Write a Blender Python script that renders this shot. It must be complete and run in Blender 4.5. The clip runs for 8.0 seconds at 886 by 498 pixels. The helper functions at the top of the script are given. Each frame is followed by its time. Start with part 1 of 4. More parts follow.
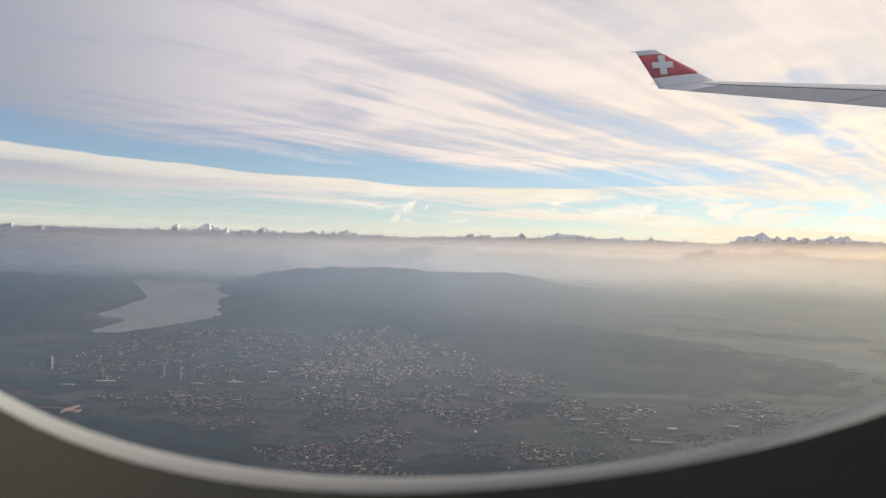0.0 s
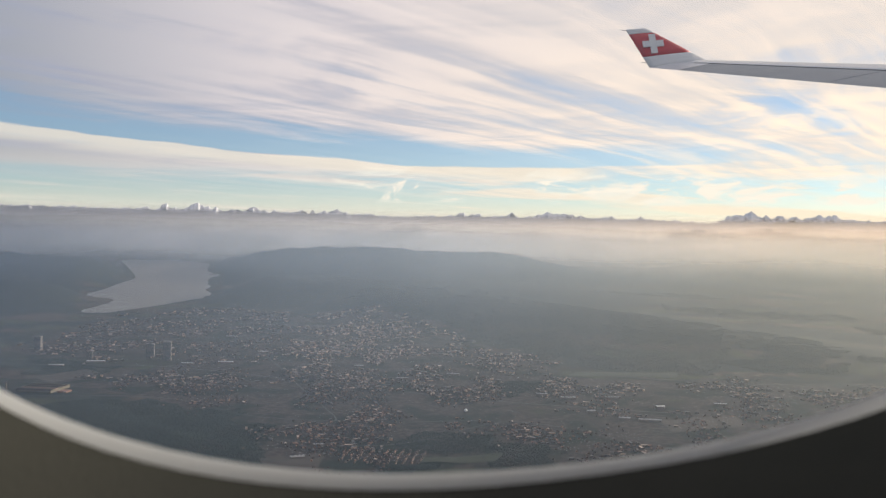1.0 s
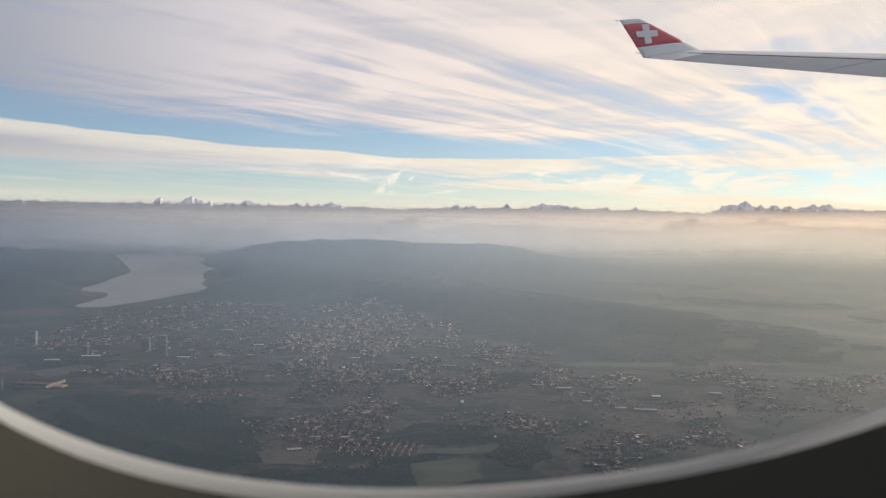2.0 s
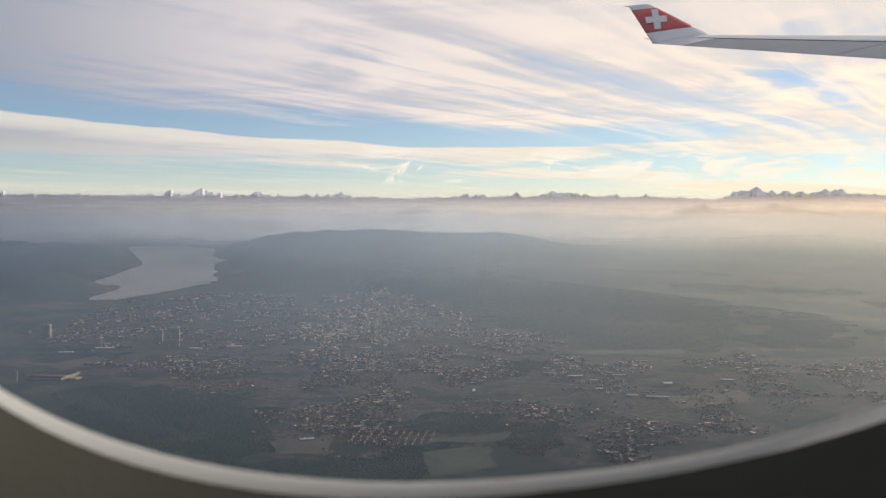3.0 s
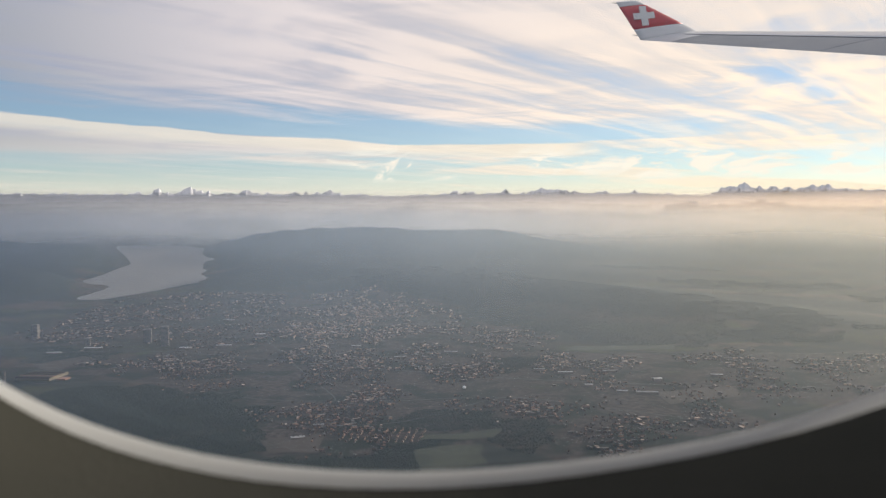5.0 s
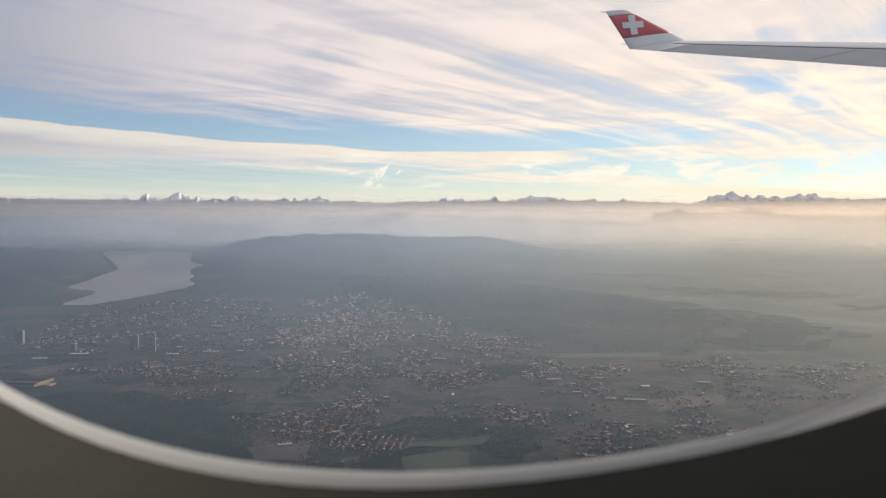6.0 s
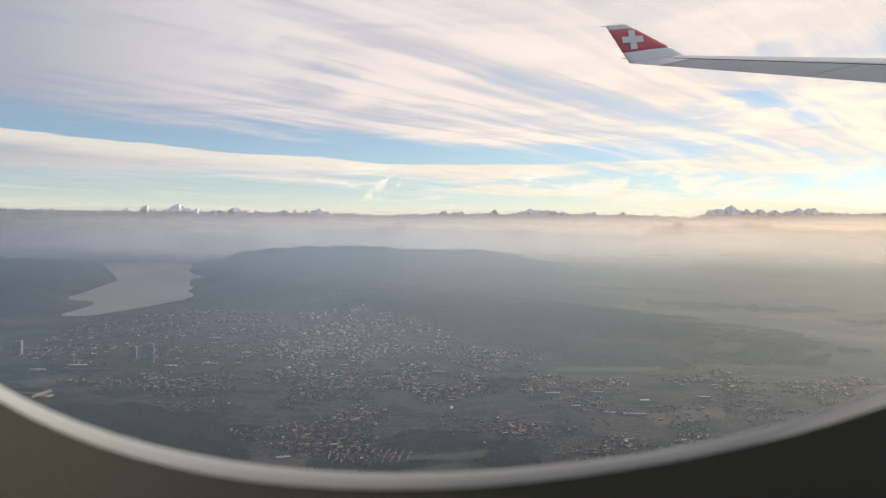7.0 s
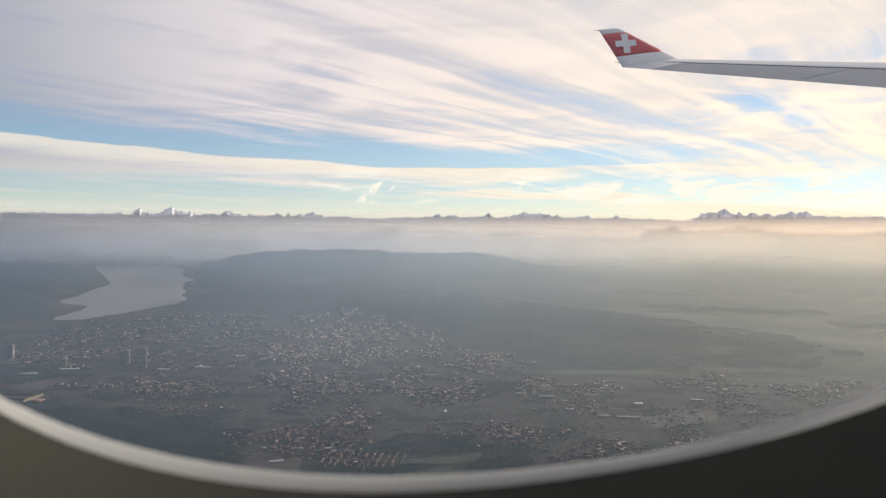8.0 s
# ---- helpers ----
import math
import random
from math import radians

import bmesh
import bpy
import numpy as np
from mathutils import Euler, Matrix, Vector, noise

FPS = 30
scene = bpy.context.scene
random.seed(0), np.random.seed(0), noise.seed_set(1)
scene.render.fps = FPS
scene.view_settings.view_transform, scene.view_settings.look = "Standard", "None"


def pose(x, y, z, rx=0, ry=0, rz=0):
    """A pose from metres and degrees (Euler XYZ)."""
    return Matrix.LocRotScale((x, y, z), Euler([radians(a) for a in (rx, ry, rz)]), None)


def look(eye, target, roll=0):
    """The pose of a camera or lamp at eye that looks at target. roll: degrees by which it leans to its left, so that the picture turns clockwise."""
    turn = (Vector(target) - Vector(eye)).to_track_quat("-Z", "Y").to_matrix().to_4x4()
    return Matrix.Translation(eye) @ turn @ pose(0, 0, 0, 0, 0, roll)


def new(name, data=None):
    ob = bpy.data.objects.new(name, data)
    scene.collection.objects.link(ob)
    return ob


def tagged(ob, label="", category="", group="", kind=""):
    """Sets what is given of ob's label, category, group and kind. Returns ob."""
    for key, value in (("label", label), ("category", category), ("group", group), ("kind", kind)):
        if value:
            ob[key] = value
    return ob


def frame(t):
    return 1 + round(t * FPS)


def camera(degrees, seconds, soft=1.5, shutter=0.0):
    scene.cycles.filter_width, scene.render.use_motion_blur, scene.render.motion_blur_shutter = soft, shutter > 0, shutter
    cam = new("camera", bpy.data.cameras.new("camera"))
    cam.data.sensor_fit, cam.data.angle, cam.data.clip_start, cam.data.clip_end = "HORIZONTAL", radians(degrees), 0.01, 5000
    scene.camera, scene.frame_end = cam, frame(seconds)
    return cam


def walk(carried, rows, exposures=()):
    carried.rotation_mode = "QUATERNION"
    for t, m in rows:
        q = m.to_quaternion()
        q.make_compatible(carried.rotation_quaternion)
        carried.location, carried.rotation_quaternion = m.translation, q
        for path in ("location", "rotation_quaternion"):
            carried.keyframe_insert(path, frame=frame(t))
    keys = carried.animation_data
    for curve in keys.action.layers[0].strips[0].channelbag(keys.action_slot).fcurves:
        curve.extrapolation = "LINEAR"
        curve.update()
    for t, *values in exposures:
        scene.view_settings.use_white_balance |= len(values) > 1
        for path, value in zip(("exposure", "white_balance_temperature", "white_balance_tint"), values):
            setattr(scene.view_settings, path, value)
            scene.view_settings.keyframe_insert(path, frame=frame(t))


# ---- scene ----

# ---------------------------------------------------------------- camera
PATH = [
    (0, pose(0.0091, 0, -0.0065, 90.406, -1.219, 1.141)),
    (0.5, pose(0.0070, 0, -0.0046, 89.413, -1.200, 0.798)),
    (1, pose(0.0061, 0, -0.0025, 88.949, -1.138, 0.436)),
    (1.5, pose(0.0046, 0, 0.0006, 88.701, -0.848, -0.078)),
    (3, pose(0.0019, 0, 0.0039, 87.591, -0.078, 0.777)),
    (3.5, pose(0.0010, 0, 0.0032, 87.307, 0.325, 0.720)),
    (4, pose(-0.0011, 0, 0.0034, 87.254, 0.158, 0.184)),
    (4.5, pose(-0.0002, 0, 0.0028, 87.306, 0.342, 0.321)),
    (6, pose(-0.0034, 0, 0.0004, 87.888, -0.054, -0.759)),
    (6.5, pose(-0.0027, 0, -0.0009, 88.360, -0.004, -0.640)),
    (7, pose(-0.0024, 0, -0.0024, 88.801, -0.337, -0.778)),
    (7.5, pose(-0.0024, 0, -0.0028, 89.022, -0.254, -1.202)),
    (8, pose(-0.0012, 0, -0.0026, 89.046, -0.329, -1.230)),
]
cam = camera(58.0, 8.0, soft=1.3)
cam.data.dof.use_dof = True
cam.data.dof.focus_distance = 900.0
cam.data.dof.aperture_fstop = 18.0
walk(cam, PATH, exposures=((0.0, 0.13), (1.0, 0.08), (3.0, 0.1), (4.5, 0.1), (6.0, 0.14), (8.0, 0.18)))

# ---------------------------------------------------------------- light
SUN_AZ, SUN_EL = 56.0, 12.5          # degrees right of the view's axis, above the horizon
sun_dir = Vector((math.sin(radians(SUN_AZ)) * math.cos(radians(SUN_EL)),
                  math.cos(radians(SUN_AZ)) * math.cos(radians(SUN_EL)), math.sin(radians(SUN_EL))))
sun_data = bpy.data.lights.new("sun", "SUN")
sun_data.energy, sun_data.angle, sun_data.color = 4.3, radians(0.6), (1.0, 0.88, 0.73)
sun = new("sun", sun_data)
sun.matrix_world = look(sun_dir * 1000, (0, 0, 0))


class Nodes:
    """Short hand for building node trees."""

    def __init__(self, tree):
        self.tree = tree
        tree.nodes.clear()

    def add(self, kind, inputs=None, **attrs):
        n = self.tree.nodes.new(kind)
        for k, v in attrs.items():
            setattr(n, k, v)
        for k, v in (inputs or {}).items():
            sock = n.inputs[k]
            if isinstance(v, bpy.types.NodeSocket):
                self.tree.links.new(v, sock)
            else:
                sock.default_value = v
        return n

    def math(self, op, a, b=0.0, c=0.0, clamp=False):
        return self.add("ShaderNodeMath", {0: a, 1: b, 2: c}, operation=op, use_clamp=clamp).outputs[0]

    def vmath(self, op, a, b=(0, 0, 0)):
        n = self.add("ShaderNodeVectorMath", {0: a, 1: b}, operation=op)
        return n.outputs["Value"] if op == "DOT_PRODUCT" else n.outputs[0]

    def xyz(self, x, y, z):
        return self.add("ShaderNodeCombineXYZ", {0: x, 1: y, 2: z}).outputs[0]

    def noise(self, vec, scale, detail=4.0, rough=0.55, distort=0.0):
        return self.add("ShaderNodeTexNoise", {"Vector": vec, "Scale": scale, "Detail": detail, "Roughness": rough,
                                               "Distortion": distort}).outputs["Fac"]

    def step(self, v, lo, hi, to_lo=0.0, to_hi=1.0):
        return self.add("ShaderNodeMapRange", {"Value": v, "From Min": lo, "From Max": hi, "To Min": to_lo, "To Max": to_hi},
                        interpolation_type="SMOOTHSTEP").outputs["Result"]

    def mix(self, fac, a, b):
        n = self.add("ShaderNodeMix", data_type="RGBA")
        for idx, v in ((0, fac), (6, a), (7, b)):
            if isinstance(v, bpy.types.NodeSocket):
                self.tree.links.new(v, n.inputs[idx])
            else:
                n.inputs[idx].default_value = (*v, 1) if isinstance(v, tuple) and len(v) == 3 else v
        return n.outputs[2]


world = bpy.data.worlds.new("sky")
scene.world = world
world.use_nodes = True
N = Nodes(world.node_tree)
ray = N.add("ShaderNodeTexCoord").outputs["Generated"]
sky = N.add("ShaderNodeTexSky", sky_type="NISHITA", sun_disc=False, sun_elevation=radians(SUN_EL), sun_rotation=radians(SUN_AZ),
            altitude=1500.0, air_density=1.0, dust_density=0.4, ozone_density=2.5).outputs[0]
sep = N.add("ShaderNodeSeparateXYZ", {0: ray})
up = N.math("MAXIMUM", sep.outputs[2], 0.0)
deep = N.math("ADD", up, 0.03)
# cirrus: a flat sheet of ice cloud, drawn out along the wind
px, py = N.math("DIVIDE", sep.outputs[0], deep), N.math("DIVIDE", sep.outputs[1], deep)
WIND = radians(54.0)
along = N.math("ADD", N.math("MULTIPLY", px, math.sin(WIND)), N.math("MULTIPLY", py, math.cos(WIND)))
cross = N.math("SUBTRACT", N.math("MULTIPLY", py, math.sin(WIND)), N.math("MULTIPLY", px, math.cos(WIND)))
warp = N.noise(N.xyz(N.math("MULTIPLY", along, 0.5), cross, 3.1), 0.3, 3.0)
cross_w = N.math("ADD", cross, N.math("MULTIPLY", N.math("SUBTRACT", warp, 0.5), 1.5))
WIND_HIGH = radians(41.0)
along_h = N.math("ADD", N.math("MULTIPLY", px, math.sin(WIND_HIGH)), N.math("MULTIPLY", py, math.cos(WIND_HIGH)))
cross_h = N.math("SUBTRACT", N.math("MULTIPLY", py, math.sin(WIND_HIGH)), N.math("MULTIPLY", px, math.cos(WIND_HIGH)))
lane = N.math("ADD", cross_h, N.math("MULTIPLY", N.math("SUBTRACT", warp, 0.5), 1.2))
sheet = N.noise(N.xyz(N.math("MULTIPLY", along_h, 0.15), N.math("MULTIPLY", lane, 1.05), 1.7), 1.0, 6.0, 0.55, 0.35)
fibre = N.noise(N.xyz(N.math("MULTIPLY", along_h, 0.30), N.math("MULTIPLY", lane, 3.3), 8.3), 1.0, 6.0, 0.6, 0.4)
wisp = N.noise(N.xyz(N.math("MULTIPLY", px, 0.50), N.math("MULTIPLY", py, 0.62), 5.5), 1.5, 9.0, 0.62, 1.3)
bands = N.add("ShaderNodeValToRGB", {0: N.math("MULTIPLY", cross_w, 0.05)})
ramp = bands.color_ramp
ramp.interpolation = "B_SPLINE"
ramp.elements[0].position, ramp.elements[0].color = 0.0, (0.86, 0.86, 0.86, 1)
ramp.elements[1].position, ramp.elements[1].color = 1.0, (0.62, 0.62, 0.62, 1)
for at, v in ((0.14, 0.80), (0.20, 0.70), (0.28, 0.66), (0.32, 0.52), (0.343, 0.10), (0.366, 0.10), (0.376, 0.95), (0.44, 0.97), (0.49, 0.62), (0.53, 0.34), (0.60, 0.52), (0.70, 0.36), (0.85, 0.5)):
    ramp.elements.new(at).color = (v, v, v, 1)
blend = N.math("ADD", N.math("MULTIPLY", sheet, 0.50), N.math("ADD", N.math("MULTIPLY", fibre, 0.28), N.math("MULTIPLY", wisp, 0.22)))
cover = N.math("ADD", bands.outputs[0], N.math("MULTIPLY", N.math("SUBTRACT", blend, 0.5), 2.2))
# two ragged clearings below and above the wing
rag = N.math("MULTIPLY", N.math("SUBTRACT", wisp, 0.5), 0.12)
hole = None
for hx, hz in ((0.425, 0.150), (0.445, 0.203)):
    off = N.xyz(N.math("MULTIPLY", N.math("SUBTRACT", sep.outputs[0], hx), 0.5), N.math("MULTIPLY", N.math("SUBTRACT", sep.outputs[2], hz), 2.2), rag)
    lobe = N.step(N.math("ADD", N.add("ShaderNodeVectorMath", {0: off}, operation="LENGTH").outputs["Value"], rag), 0.075, 0.025)
    hole = lobe if hole is None else N.math("MAXIMUM", hole, lobe)
cover = N.math("SUBTRACT", cover, N.math("MULTIPLY", hole, 0.25))
cloud = N.step(cover, 0.18, 0.82)
# small ragged tufts close over the mountains
bearing = N.math("MULTIPLY", N.math("ARCTAN2", sep.outputs[0], sep.outputs[1]), 57.2958)
height = N.math("MULTIPLY", N.math("ARCSINE", sep.outputs[2]), 57.2958)
# a clear blue lane over the edge of the lowest cloud bank
edge = N.math("ADD", 4.88, N.math("MULTIPLY", bearing, N.math("ADD", -0.0232, N.math("MULTIPLY", bearing, N.math("ADD", 0.00157, N.math("MULTIPLY", bearing, 0.0000186))))))
streak = N.noise(N.xyz(N.math("MULTIPLY", bearing, 0.09), N.math("MULTIPLY", height, 1.5), 2.2), 1.0, 5.0, 0.6, 0.3)
over = N.math("ADD", N.math("SUBTRACT", height, edge), N.math("MULTIPLY", N.math("SUBTRACT", streak, 0.5), 0.9))
wide = N.step(bearing, -30.0, -4.0, 0.7, 1.5)
blue_lane = N.math("MULTIPLY", N.step(over, -0.02, 0.16), N.step(N.math("DIVIDE", over, wide), 1.25, 0.55))
blue_lane = N.math("MULTIPLY", blue_lane, N.math("MULTIPLY", N.step(bearing, 25.0, 10.0), N.step(bearing, -34.0, -12.0, 0.5, 1.0)))
bank = N.math("MULTIPLY", N.math("MULTIPLY", N.step(over, 0.06, -0.10), N.step(over, -1.5, -0.5)), N.step(bearing, 14.0, 8.0))
low_gap = N.math("MULTIPLY", N.math("MULTIPLY", N.step(height, 1.9, 2.6), N.step(height, 4.6, 3.7)), N.step(bearing, -24.0, -8.0, 0.45, 1.0))
cloud = N.math("MULTIPLY", cloud, N.math("SUBTRACT", 1.0, N.math("MULTIPLY", low_gap, N.step(streak, 0.62, 0.42, 0.1, 0.85))))
cloud = N.math("MAXIMUM", cloud, N.math("MULTIPLY", bank, 0.96))
cloud = N.math("MULTIPLY", cloud, N.math("SUBTRACT", 1.0, N.math("MULTIPLY", blue_lane, N.step(fibre, 0.72, 0.4, 0.45, 0.95))))
tuft = N.noise(N.xyz(N.math("MULTIPLY", N.math("ADD", sep.outputs[0], N.math("MULTIPLY", sep.outputs[2], -1.2)), 17.0), N.math("MULTIPLY", sep.outputs[2], 42.0), 4.4), 1.0, 8.0, 0.64, 0.9)
tufts = N.math("MULTIPLY", N.step(tuft, 0.47, 0.60), N.math("MULTIPLY", N.step(up, 0.034, 0.046), N.step(up, 0.092, 0.068)))
tufts = N.math("MULTIPLY", tufts, N.step(sep.outputs[0], -0.22, -0.10))
cloud = N.math("MAXIMUM", cloud, tufts)
toward = N.vmath("DOT_PRODUCT", ray, tuple(sun_dir))
glow = N.step(toward, 0.25, 0.95)
away = N.mix(N.step(toward, -0.04, 0.5), (0.285, 0.32, 0.385), (0.84, 0.76, 0.77))
cloud_col = N.mix(N.math("MULTIPLY", glow, N.step(up, 0.10, 0.30, 1.0, 0.45)), away, (1.36, 1.11, 0.85))
shade = N.step(N.math("ADD", N.math("MULTIPLY", sheet, 0.15), N.math("ADD", N.math("MULTIPLY", fibre, 0.45), N.math("MULTIPLY", wisp, 0.40))), 0.42, 0.59, 0.68, 0.0)
cloud_col = N.mix(shade, cloud_col, N.mix(glow, (0.44, 0.44, 0.54), (0.82, 0.76, 0.72)))
low = N.math("MAXIMUM", N.step(up, 0.12, 0.015), N.math("MULTIPLY", bank, 0.8))
low_col = N.mix(glow, (1.0, 0.92, 0.76), (1.20, 1.00, 0.70))
tint = N.mix(N.math("MULTIPLY", low, 0.85), cloud_col, low_col)
tint = N.mix(N.math("MULTIPLY", tufts, 0.8), tint, (1.15, 1.06, 0.90))
mist = N.step(up, 0.060, 0.0, 0.20, 0.92)
thin = N.math("MULTIPLY", N.step(fibre, 0.35, 0.7, 0.20, 0.48), N.math("SUBTRACT", 1.0, N.math("MULTIPLY", blue_lane, 0.95)))
amount = N.math("MAXIMUM", N.math("MAXIMUM", cloud, thin), mist)
sky = N.vmath("MULTIPLY", sky, (0.97, 1.0, 1.03))
clear = N.add("ShaderNodeBackground", {"Color": sky, "Strength": 0.122})
veil = N.add("ShaderNodeBackground", {"Color": tint, "Strength": 0.89})
both = N.add("ShaderNodeMixShader", {0: amount, 1: clear.outputs[0], 2: veil.outputs[0]})
N.add("ShaderNodeOutputWorld", {0: both.outputs[0]})


# ---------------------------------------------------------------- materials
REACH = 0.8                               # the land's plan is laid out larger by 1 / 0.8


def material(name):
    m = bpy.data.materials.new(name)
    m.use_nodes = True
    return m, Nodes(m.node_tree)


def surface(name, col_a, col_b, rough=0.6, scale=5.0, metal=0.0, bump=0.0, spread=0.0, coat=0.0, lo=0.3, hi=0.7, spec=0.5):
    """A painted or plain surface: two tones in noise at two scales, fine relief, and a shift from object to object."""
    m, n = material(name)
    co = n.add("ShaderNodeTexCoord").outputs["Object"]
    big, fine = n.noise(co, scale, 4.0), n.noise(co, scale * 9.0, 6.0)
    f = n.math("ADD", n.math("MULTIPLY", big, 0.65), n.math("MULTIPLY", fine, 0.35))
    if spread:
        rnd = n.add("ShaderNodeObjectInfo").outputs["Random"]
        isl = n.add("ShaderNodeNewGeometry").outputs["Random Per Island"]
        f = n.math("ADD", f, n.math("MULTIPLY", n.math("SUBTRACT", n.math("FRACT", n.math("ADD", rnd, isl)), 0.5), spread))
    col = n.mix(n.step(f, lo, hi), col_a, col_b)
    b = n.add("ShaderNodeBsdfPrincipled", {"Base Color": col, "Metallic": metal, "Coat Weight": coat, "Specular IOR Level": spec,
                                           "Roughness": n.step(fine, 0.2, 0.8, rough * 0.85, min(1.0, rough * 1.15))})
    if bump:
        n.tree.links.new(n.add("ShaderNodeBump", {"Strength": bump, "Distance": 0.002, "Height": fine}).outputs[0], b.inputs["Normal"])
    n.add("ShaderNodeOutputMaterial", {0: b.outputs[0]})
    return m


WING_WHITE = surface("wing white paint", (0.62, 0.63, 0.64), (0.70, 0.70, 0.70), 0.35, 1.2, coat=0.2)
WING_GREY = surface("wing grey paint", (0.22, 0.235, 0.25), (0.29, 0.30, 0.315), 0.45, 1.0)
NEAR_BLACK = surface("near-black finish", (0.02, 0.02, 0.02), (0.04, 0.04, 0.04), 0.7, 4.0)
RED = surface("red tail paint", (0.50, 0.025, 0.03), (0.58, 0.04, 0.04), 0.35, 1.5, coat=0.2)
WHITE = surface("white paint", (0.72, 0.72, 0.72), (0.80, 0.80, 0.80), 0.4, 2.0)
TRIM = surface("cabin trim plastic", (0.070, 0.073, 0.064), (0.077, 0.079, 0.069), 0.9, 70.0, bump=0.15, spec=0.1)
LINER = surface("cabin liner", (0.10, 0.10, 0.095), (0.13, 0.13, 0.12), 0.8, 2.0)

HOUSE_WALL = surface("house plaster", (0.13, 0.115, 0.105), (0.64, 0.43, 0.31), 0.8, 0.4, spread=1.0, lo=0.66, hi=1.05)
ROOF = surface("clay roof tiles", (0.070, 0.044, 0.036), (0.30, 0.165, 0.115), 0.8, 0.5, spread=1.0, lo=0.55, hi=1.0)
FLAT_ROOF = surface("gravel roof", (0.10, 0.095, 0.09), (0.55, 0.41, 0.32), 0.8, 0.3, spread=1.0, lo=0.66, hi=1.05)
CONCRETE = surface("concrete tower", (0.17, 0.145, 0.13), (0.24, 0.20, 0.175), 0.7, 0.2)
OCHRE = surface("ochre plaster", (0.11, 0.092, 0.06), (0.17, 0.14, 0.09), 0.7, 0.3)
GLAZING = surface("window bands", (0.06, 0.07, 0.08), (0.10, 0.11, 0.12), 0.2, 0.5)
CANOPY = surface("dark winter wood", (0.017, 0.027, 0.024), (0.027, 0.037, 0.031), 0.9, 0.02, spread=0.05)


def make_ground_material():
    m, n = material("valley ground")
    pos = n.vmath("MULTIPLY", n.add("ShaderNodeNewGeometry").outputs["Position"], (1 / REACH,) * 3)
    s = n.add("ShaderNodeSeparateXYZ", {0: pos})
    flat = n.xyz(s.outputs[0], s.outputs[1], 0.0)
    cells = n.add("ShaderNodeTexVoronoi", {"Vector": n.xyz(n.math("MULTIPLY", s.outputs[0], 0.6), s.outputs[1], 0.0),
                                           "Scale": 0.016, "Randomness": 0.9})
    pick = n.add("ShaderNodeSeparateColor", {0: cells.outputs["Color"]}).outputs[0]
    field = n.mix(n.step(pick, 0.2, 0.5), (0.034, 0.038, 0.029), (0.052, 0.060, 0.034))
    field = n.mix(n.step(pick, 0.62, 0.70), field, (0.080, 0.060, 0.048))
    field = n.mix(n.step(n.noise(flat, 0.05, 6.0), 0.35, 0.7), field, (0.040, 0.037, 0.033))
    wood = n.mix(n.noise(flat, 0.05, 6.0), (0.015, 0.021, 0.022), (0.040, 0.046, 0.040))
    high = n.step(s.outputs[2], -192.0, -178.0)
    woods = n.math("MAXIMUM", high, n.step(n.noise(flat, 0.0045, 6.0, 0.6, 0.4), 0.48, 0.54))
    col = n.mix(woods, field, wood)
    col = n.mix(n.step(n.noise(flat, 0.3, 4.0), 0.55, 0.75, 0.0, 0.4), col, (0.055, 0.050, 0.049))
    built = n.add("ShaderNodeAttribute", attribute_name="built").outputs["Fac"]
    lots = n.mix(n.step(n.noise(flat, 0.16, 5.0), 0.35, 0.65), (0.034, 0.032, 0.031), (0.080, 0.065, 0.060))
    lots = n.mix(n.step(n.noise(flat, 0.018, 5.0, 0.6, 0.5), 0.45, 0.6), lots, (0.024, 0.030, 0.026))
    edge = n.math("ADD", built, n.math("MULTIPLY", n.math("SUBTRACT", n.noise(flat, 0.03, 4.0), 0.5), 0.6))
    col = n.mix(n.step(edge, 0.15, 0.5), col, lots)
    b = n.add("ShaderNodeBsdfPrincipled", {"Base Color": col, "Roughness": 0.95, "Specular IOR Level": 0.1})
    n.add("ShaderNodeOutputMaterial", {0: b.outputs[0]})
    return m


def make_water_material():
    m, n = material("lake water")
    pos = n.add("ShaderNodeNewGeometry").outputs["Position"]
    rip = n.noise(pos, 0.02, 6.0)
    b = n.add("ShaderNodeBsdfPrincipled", {"Base Color": (0.15, 0.142, 0.128, 1), "Roughness": n.step(rip, 0.2, 0.8, 0.45, 0.55), "IOR": 1.33})
    n.tree.links.new(n.add("ShaderNodeBump", {"Strength": 0.05, "Distance": 0.2, "Height": n.noise(pos, 0.5, 4.0)}).outputs[0], b.inputs["Normal"])
    n.add("ShaderNodeOutputMaterial", {0: b.outputs[0]})
    return m


def make_alps_material():
    m, n = material("alpine rock and snow")
    g = n.add("ShaderNodeNewGeometry")
    s = n.add("ShaderNodeSeparateXYZ", {0: g.outputs["Position"]})
    nz = n.add("ShaderNodeSeparateXYZ", {0: g.outputs["Normal"]}).outputs[2]
    f = n.math("ADD", n.math("MULTIPLY", s.outputs[2], 0.006), n.math("ADD", n.noise(g.outputs["Position"], 0.045, 6.0, 0.7), n.math("MULTIPLY", nz, 0.25)))
    col = n.mix(n.step(f, 1.24, 1.34), (0.30, 0.32, 0.36), (0.90, 0.90, 0.92))
    b = n.add("ShaderNodeBsdfPrincipled", {"Base Color": col, "Roughness": 0.85})
    n.add("ShaderNodeOutputMaterial", {0: b.outputs[0]})
    return m


